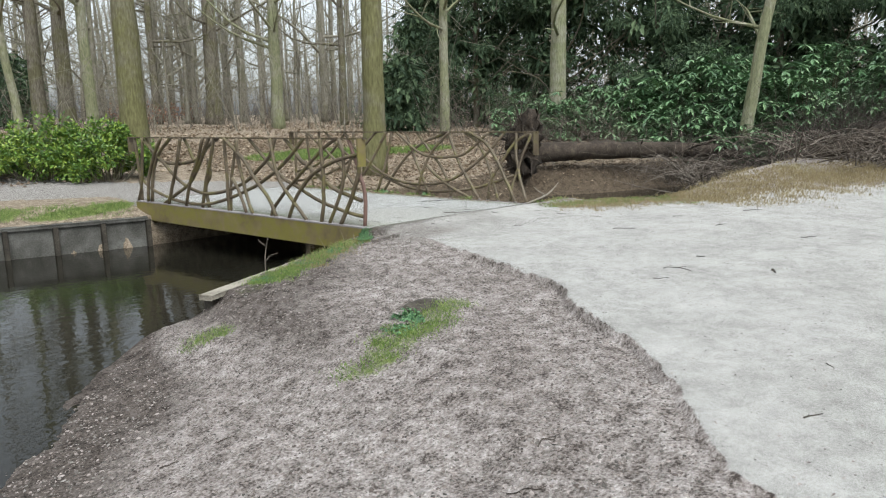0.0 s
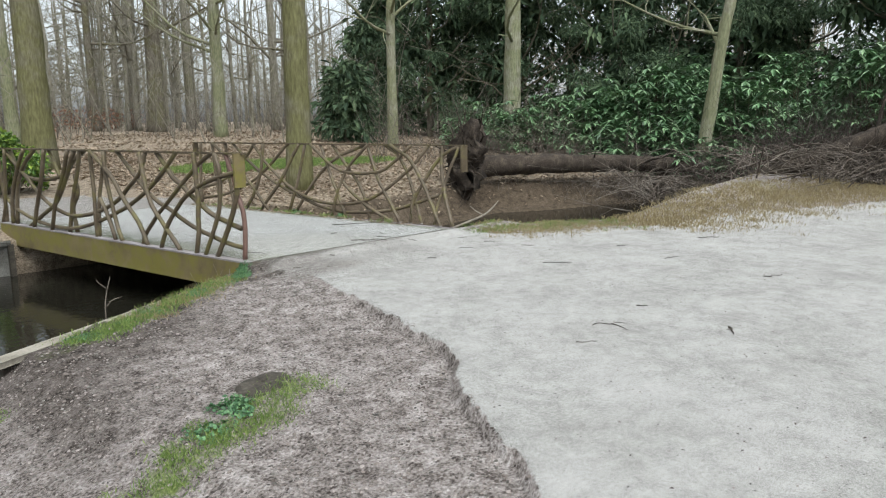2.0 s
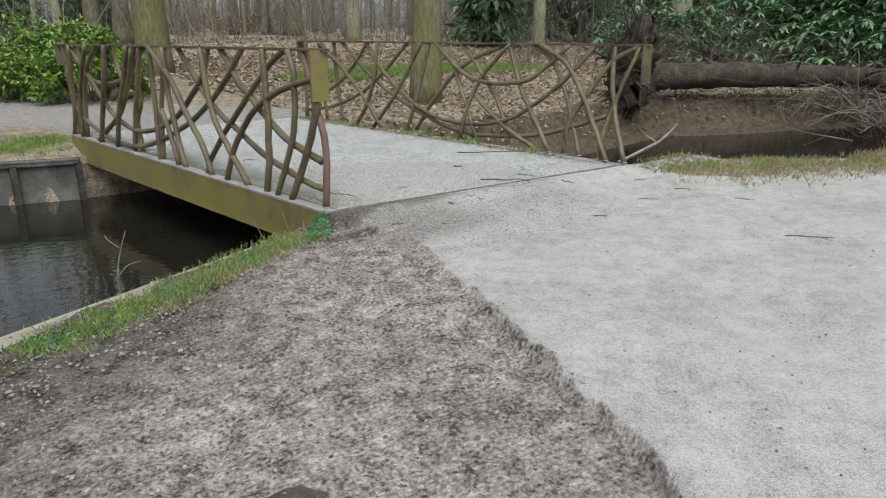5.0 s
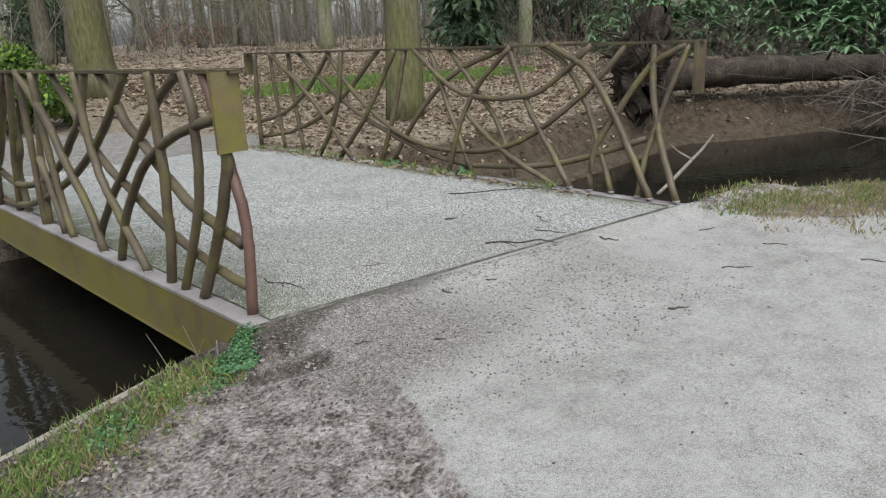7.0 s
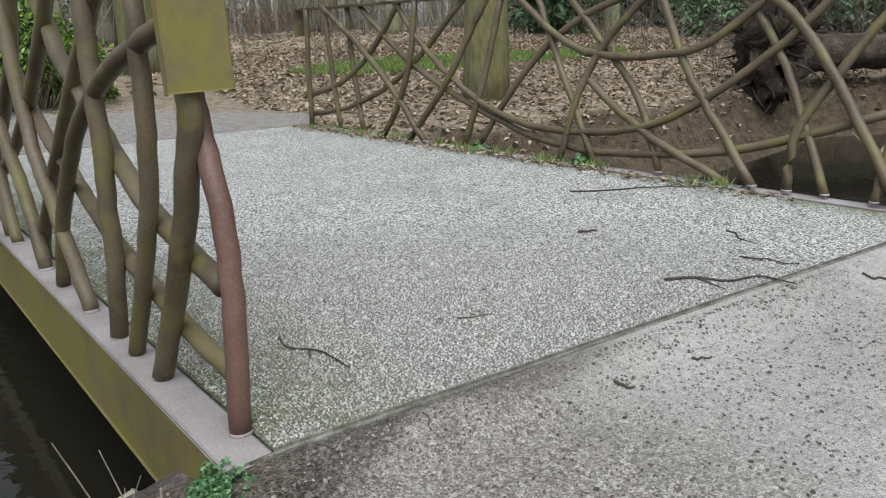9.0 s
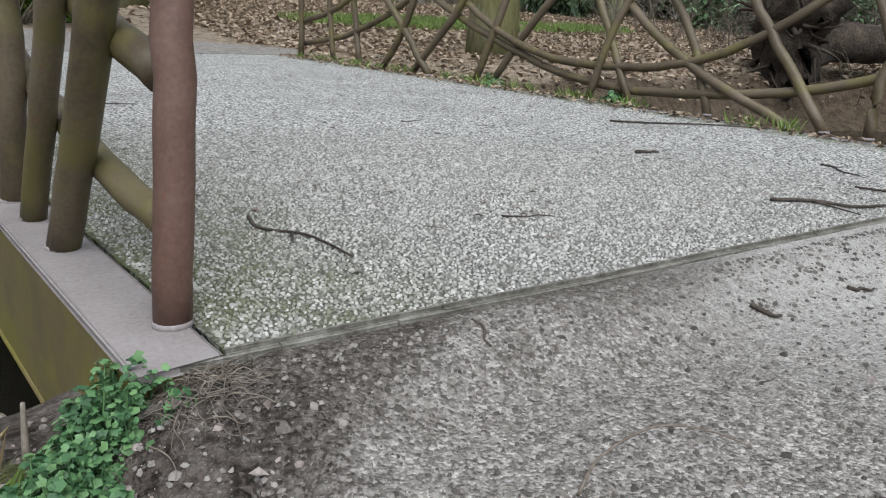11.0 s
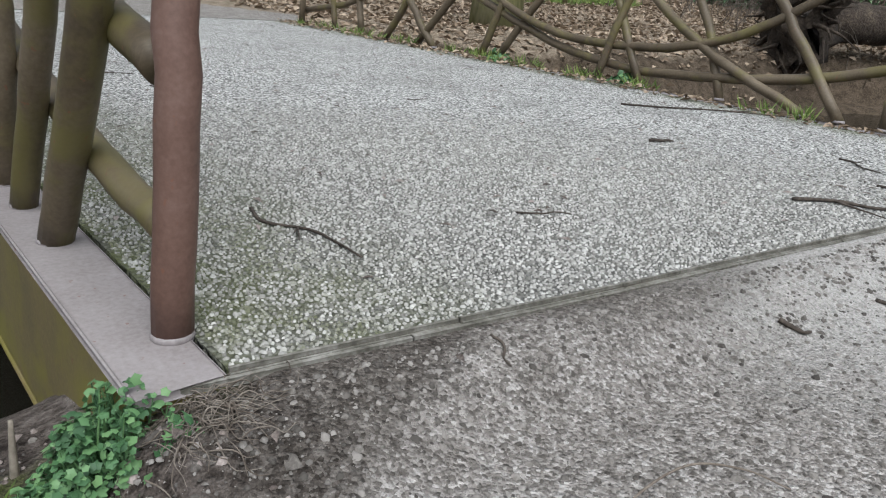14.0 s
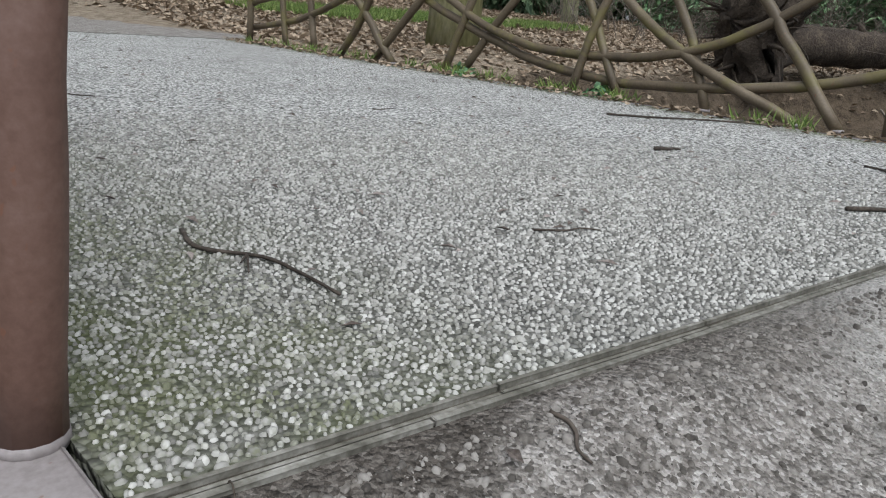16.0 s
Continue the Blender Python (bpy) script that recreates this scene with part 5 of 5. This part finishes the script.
def stump():
    x, y = -1.58, -2.68
    z = height(x, y)
    r = np.random.default_rng(9)
    ob = thing("tree_stump", (x, y, z), "low dark rotten stump flush with the earth", "stump")
    a = np.arange(22) * 2 * np.pi / 22
    rad = 0.15 * (1 + 0.10 * np.sin(3 * a) + 0.05 * r.normal(size=22))
    rings = [(1.25, -0.05), (1.06, 0.006), (0.95, 0.022), (0.6, 0.024), (0.25, 0.018)]
    v = np.concatenate([np.stack([x + rad * s * np.cos(a) * 1.15, y + rad * s * np.sin(a), np.full(22, z + h) + 0.004 * r.normal(size=22)], 1) for s, h in rings])
    f = [[i * 22 + k, i * 22 + (k + 1) % 22, (i + 1) * 22 + (k + 1) % 22, (i + 1) * 22 + k] for i in range(4) for k in range(22)]
    f.append([4 * 22 + k for k in range(22)])
    settle(mesh_object("wood", v, f, WETWOOD, ob))


stump()


def sapling(x, y, z, points, radius, label, mat=TWIGBARK):
    ob = thing("sapling", (x, y, z), label, "sapling", "bank saplings")
    for i, line in enumerate(points):
        path = spline([(x + a, y + b, z + c) for a, b, c in line], 5)
        v, f = tube(path, np.linspace(radius * (1 if i == 0 else 0.6), radius * 0.3, len(path)), 6)
        settle(mesh_object("stem" if i == 0 else "side_shoot", v, f, mat, ob, True))


sapling(-1.45, 0.10, -0.3, [[(0, 0, -0.3), (0.0, 0.0, 0.05), (0.03, 0.02, 0.2), (0.09, 0.06, 0.34)], [(0.01, 0, 0.08), (0.06, -0.02, 0.14), (0.14, -0.04, 0.16)], [(0.04, 0.02, 0.24), (-0.02, 0.05, 0.3), (-0.03, 0.06, 0.33)]], 0.008, "thin bare sapling growing beside the edging board")
sapling(-0.32, 0.5, -0.5, [[(0, 0, -0.2), (0.0, 0.02, 0.1), (-0.03, 0.04, 0.22), (-0.08, 0.08, 0.36)], [(0, 0.02, 0.1), (0.05, 0.0, 0.16), (0.06, -0.01, 0.22)]], 0.004, "thin dry stalk beside the beam", PALETWIG)
sapling(-0.22, 0.10, -0.2, [[(0, 0, -0.05), (0.0, 0.0, 0.05), (0.004, 0.004, 0.13)]], 0.009, "short cut pale stalk beside the beam", PALETWIG)
sapling(-0.27, 0.22, -0.26, [[(0, 0, -0.05), (-0.01, 0.0, 0.1), (-0.04, 0.03, 0.24)], [(-0.01, 0, 0.08), (0.03, -0.01, 0.17)]], 0.003, "thin dry stalk beside the beam", PALETWIG)

# ---- twigs on deck and path ----
TWIGS = (
    (0.21, 0.54, 0.29, 0.24, 0.006), (0.70, 0.36, 0.80, 0.30, 0.004), (2.08, 1.40, 2.65, 1.04, 0.008), (1.60, 0.81, 1.68, 0.79, 0.011), (1.46, 0.23, 1.75, -0.06, 0.009),
    (0.17, 2.29, 0.32, 2.25, 0.005), (1.82, 0.20, 1.93, 0.04, 0.006), (1.16, 1.61, 1.25, 1.61, 0.004), (0.32, 1.97, 0.39, 1.89, 0.004), (2.09, 0.45, 2.02, 0.30, 0.006),
)
TWIGS_PATH = (
    (1.47, -1.03, 1.55, -1.08, 0.008), (2.05, -0.12, 2.14, -0.19, 0.008), (2.13, -0.89, 2.27, -0.97, 0.006), (2.79, -1.28, 2.83, -1.42, 0.006), (0.21, -0.38, 0.28, -0.41, 0.006),
    (0.49, -0.57, 0.52, -0.61, 0.007), (1.11, -0.18, 1.17, -0.20, 0.007), (2.67, -0.39, 2.80, -0.41, 0.006), (2.68, -0.79, 2.76, -0.89, 0.006), (0.84, -0.16, 0.87, -0.20, 0.009),
    (0.34, -0.05, 0.33, -0.11, 0.004), (-2.01, -5.79, -1.90, -5.84, 0.007), (-3.28, -5.05, -3.17, -5.18, 0.006), (-2.90, -4.90, -2.78, -4.93, 0.008), (1.04, -4.42, 0.90, -4.51, 0.012),
)
TWIGS_FAR = (
    (0.47, -3.67, 0.69, -3.81, 0.006), (0.57, -3.76, 0.54, -3.92, 0.007), (0.06, -3.81, 0.17, -3.90, 0.006), (2.09, -2.08, 2.29, -2.29, 0.007), (3.47, -2.14, 3.57, -2.22, 0.007), (-1.15, -5.61, -1.22, -5.67, 0.005),
    (-4.02, -3.16, -3.92, -3.18, 0.009), (-3.70, -3.21, -3.60, -3.26, 0.008), (1.15, -3.65, 1.20, -3.72, 0.009), (3.1, -2.9, 3.3, -2.95, 0.007), (4.6, -2.6, 4.9, -2.75, 0.008), (2.9, -4.0, 3.1, -4.1, 0.007),
)
for k, (ax, ay, bx, by, rad) in enumerate(TWIGS + TWIGS_PATH + TWIGS_FAR):
    on_deck = k < len(TWIGS)
    ln = math.hypot(bx - ax, by - ay)
    grounded_twig("fallen_twig", (ax + bx) / 2, (ay + by) / 2, 0.002 if on_deck else None, ln, math.degrees(math.atan2(by - ay, bx - ax)), rad * 0.62, DARKTWIG,
                  "dark fallen twig lying on the bridge deck" if on_deck else "dark fallen twig lying on the sandy path" if k < 32 else "dark stick lying on bare earth", "fallen twigs", 900 + k, 2 if ln > 0.25 else (1 if ln > 0.12 else 0))
bow = thing("fallen_twig", (0.26, -0.36, -0.06), "thin bowed twig arching over the gravel", "twig", "fallen twigs")
v, f = tube(spline([(0.25, -0.375, -0.054), (0.31, -0.345, -0.046), (0.40, -0.34, -0.038), (0.46, -0.37, -0.044), (0.49, -0.41, -0.053)], 5), np.linspace(0.0019, 0.001, 21), 6)
settle(mesh_object("stem", v, f, TWIGBARK, bow, True))


# ---- loose stones, clods and chips ----
def stones(name, x, y, z, size, mat, label, category, seed, flat=0.6, sides=6, uneven=1.0):
    """Small uneven stones: a domed top over a wider ring."""
    r = np.random.default_rng(seed)
    n = len(x)
    ang = np.arange(sides) * 2 * np.pi / sides
    wob = 1 + uneven * r.uniform(-0.3, 0.25, (n, 2, sides))
    turn = r.uniform(0, 6.283, n)
    sx, sy = r.uniform(0.75, 1.35, n), r.uniform(0.65, 1.0, n)
    v = np.empty((n, 2 * sides + 1, 3))
    for i, (rad, h) in enumerate(((1.0, -0.25), (0.72, 0.62))):
        px, py = np.cos(ang) * wob[:, i] * rad * sx[:, None], np.sin(ang) * wob[:, i] * rad * sy[:, None]
        v[:, i * sides:(i + 1) * sides, 0] = x[:, None] + (px * np.cos(turn)[:, None] - py * np.sin(turn)[:, None]) * size[:, None]
        v[:, i * sides:(i + 1) * sides, 1] = y[:, None] + (px * np.sin(turn)[:, None] + py * np.cos(turn)[:, None]) * size[:, None]
        v[:, i * sides:(i + 1) * sides, 2] = (z + size * flat * h)[:, None] + size[:, None] * 0.12 * uneven * r.normal(size=(n, sides))
    v[:, -1] = np.stack([x, y, z + size * flat * 0.85], 1)
    k = np.arange(sides)
    j = (k + 1) % sides
    quads = np.concatenate([np.stack([k, j, sides + j], 1), np.stack([k, sides + j, sides + k], 1), np.stack([sides + k, sides + j, np.full(sides, 2 * sides)], 1)])
    f = (np.arange(n)[:, None, None] * (2 * sides + 1) + quads[None]).reshape(-1, 3)
    return tagged(mesh_object(name, v.reshape(-1, 3), f, mat, None, True), label, category, kind="stuff")


def deck_stones():
    r = np.random.default_rng(31)
    g = 0.0076
    gx, gy = np.meshgrid(np.arange(0.004, 2.2, g), np.arange(0.006, 1.75, g))
    x, y = gx.ravel() + r.uniform(-0.4, 0.4, gx.size) * g, gy.ravel() + r.uniform(-0.4, 0.4, gx.size) * g
    x = x - 0.141 * y
    keep = (x > -0.141 * y + 0.006) & (r.random(len(x)) < stone_cover(x, y))
    x, y = x[keep], y[keep]
    stones("aggregate_stones", x, y, np.full(len(x), 0.0005), r.uniform(0.0023, 0.0042, len(x)) * (1 + 0.5 * (r.random(len(x)) < 0.07)), AGGSTONE, "pale rounded stones set in the bridge deck", "gravel", 32, 0.85, 5, 0.9).data.attributes.new("moss", "FLOAT", "POINT").data.foreach_set("value", np.repeat(ease(1.2 - (x + 0.141 * y) / 0.45), 11).astype(np.float32))


deck_stones()
r = np.random.default_rng(41)
x, y = r.uniform(-0.3, 2.0, 16000), -0.045 - 1.1 * r.random(16000) ** 1.5
stones("loose_gravel", x, y, land(x, y)[0], 0.0009 + 0.0046 * r.random(16000) ** 4, PEBBLE, "small grey pebbles loose on trodden gravel", "gravel", 42, 0.75)
x, y = r.uniform(-0.4, 1.8, 5000), -0.05 - 1.1 * r.random(5000) ** 1.4
stones("earth_crumbs", x, y, land(x, y)[0], 0.001 + 0.0065 * r.random(5000) ** 4, GRIT, "brown earth crumbs on trodden gravel", "earth", 43, 0.7)


def dirt_spots(r, n, lo=0.02):
    x, y = r.uniform(-5.2, 0.3, n * 4), r.uniform(-7, 0.2, n * 4)
    ok = (x < np.interp(y, EDGE_Y, EDGE_X) - lo) & ~inside(x, y, SHORE)
    return x[ok][:n], y[ok][:n]


x, y = dirt_spots(r, 16000)
stones("earth_crumbs", x, y, land(x, y)[0], 0.003 + 0.011 * r.random(len(x)) ** 3, CLOD, "brown clods and crumbs strewn over bare earth", "earth", 44, 0.6)
x, y = dirt_spots(r, 5500)
stones("earth_crumbs", x, y, land(x, y)[0], 0.003 + 0.008 * r.random(len(x)) ** 3, CLOD, "grey chips and pebbles strewn over bare earth", "earth", 45, 0.5)
x, y = dirt_spots(r, 18000)
stones("earth_crumbs", x, y, land(x, y)[0], 0.003 + 0.009 * r.random(len(x)) ** 3, GRIT, "dark damp crumbs strewn over bare earth", "earth", 47, 0.6)
litter("wood_chips", 4500, dirt_spots, 0.02, CLOD, "small bark chips and leaf scraps on bare earth", 611, 0.25)


def path_spots(r, n):
    x, y = r.uniform(-3.5, 8, n), r.uniform(-7, -0.05, n)
    ok = x > np.interp(y, EDGE_Y, EDGE_X) + 0.02
    return x[ok], y[ok]


litter("path_litter", 1300, path_spots, 0.02, CLOD, "dark leaf scraps dotted over the sandy path", 612, 0.15)
x, y = path_spots(r, 5000)
stones("path_grit", x, y, land(x, y)[0], 0.002 + 0.005 * r.random(len(x)) ** 2, PEBBLE, "fine grit on the sandy path", "gravel", 46, 0.6)
v = r.uniform(0, 1, (520, 2))
dx, dy = 0.05 + 2.7 * v[:, 0] - 0.15 * v[:, 1] * 5, 0.1 + 5.0 * v[:, 1]
a = r.uniform(0, 6.283, 520)
lv, lf = leaf_mesh(np.stack([dx, dy, np.full(520, 0.006)], 1), np.stack([np.cos(a), np.sin(a), r.normal(size=520) * 0.1], 1), np.stack([r.normal(size=520) * 0.2, r.normal(size=520) * 0.2, np.ones(520)], 1), r.uniform(0.012, 0.035, 520), r.uniform(0.006, 0.012, 520))
tagged(mesh_object("deck_litter", lv, lf, CLOD), "dark leaf scraps dotted over the bridge deck", "leaf litter", kind="stuff")
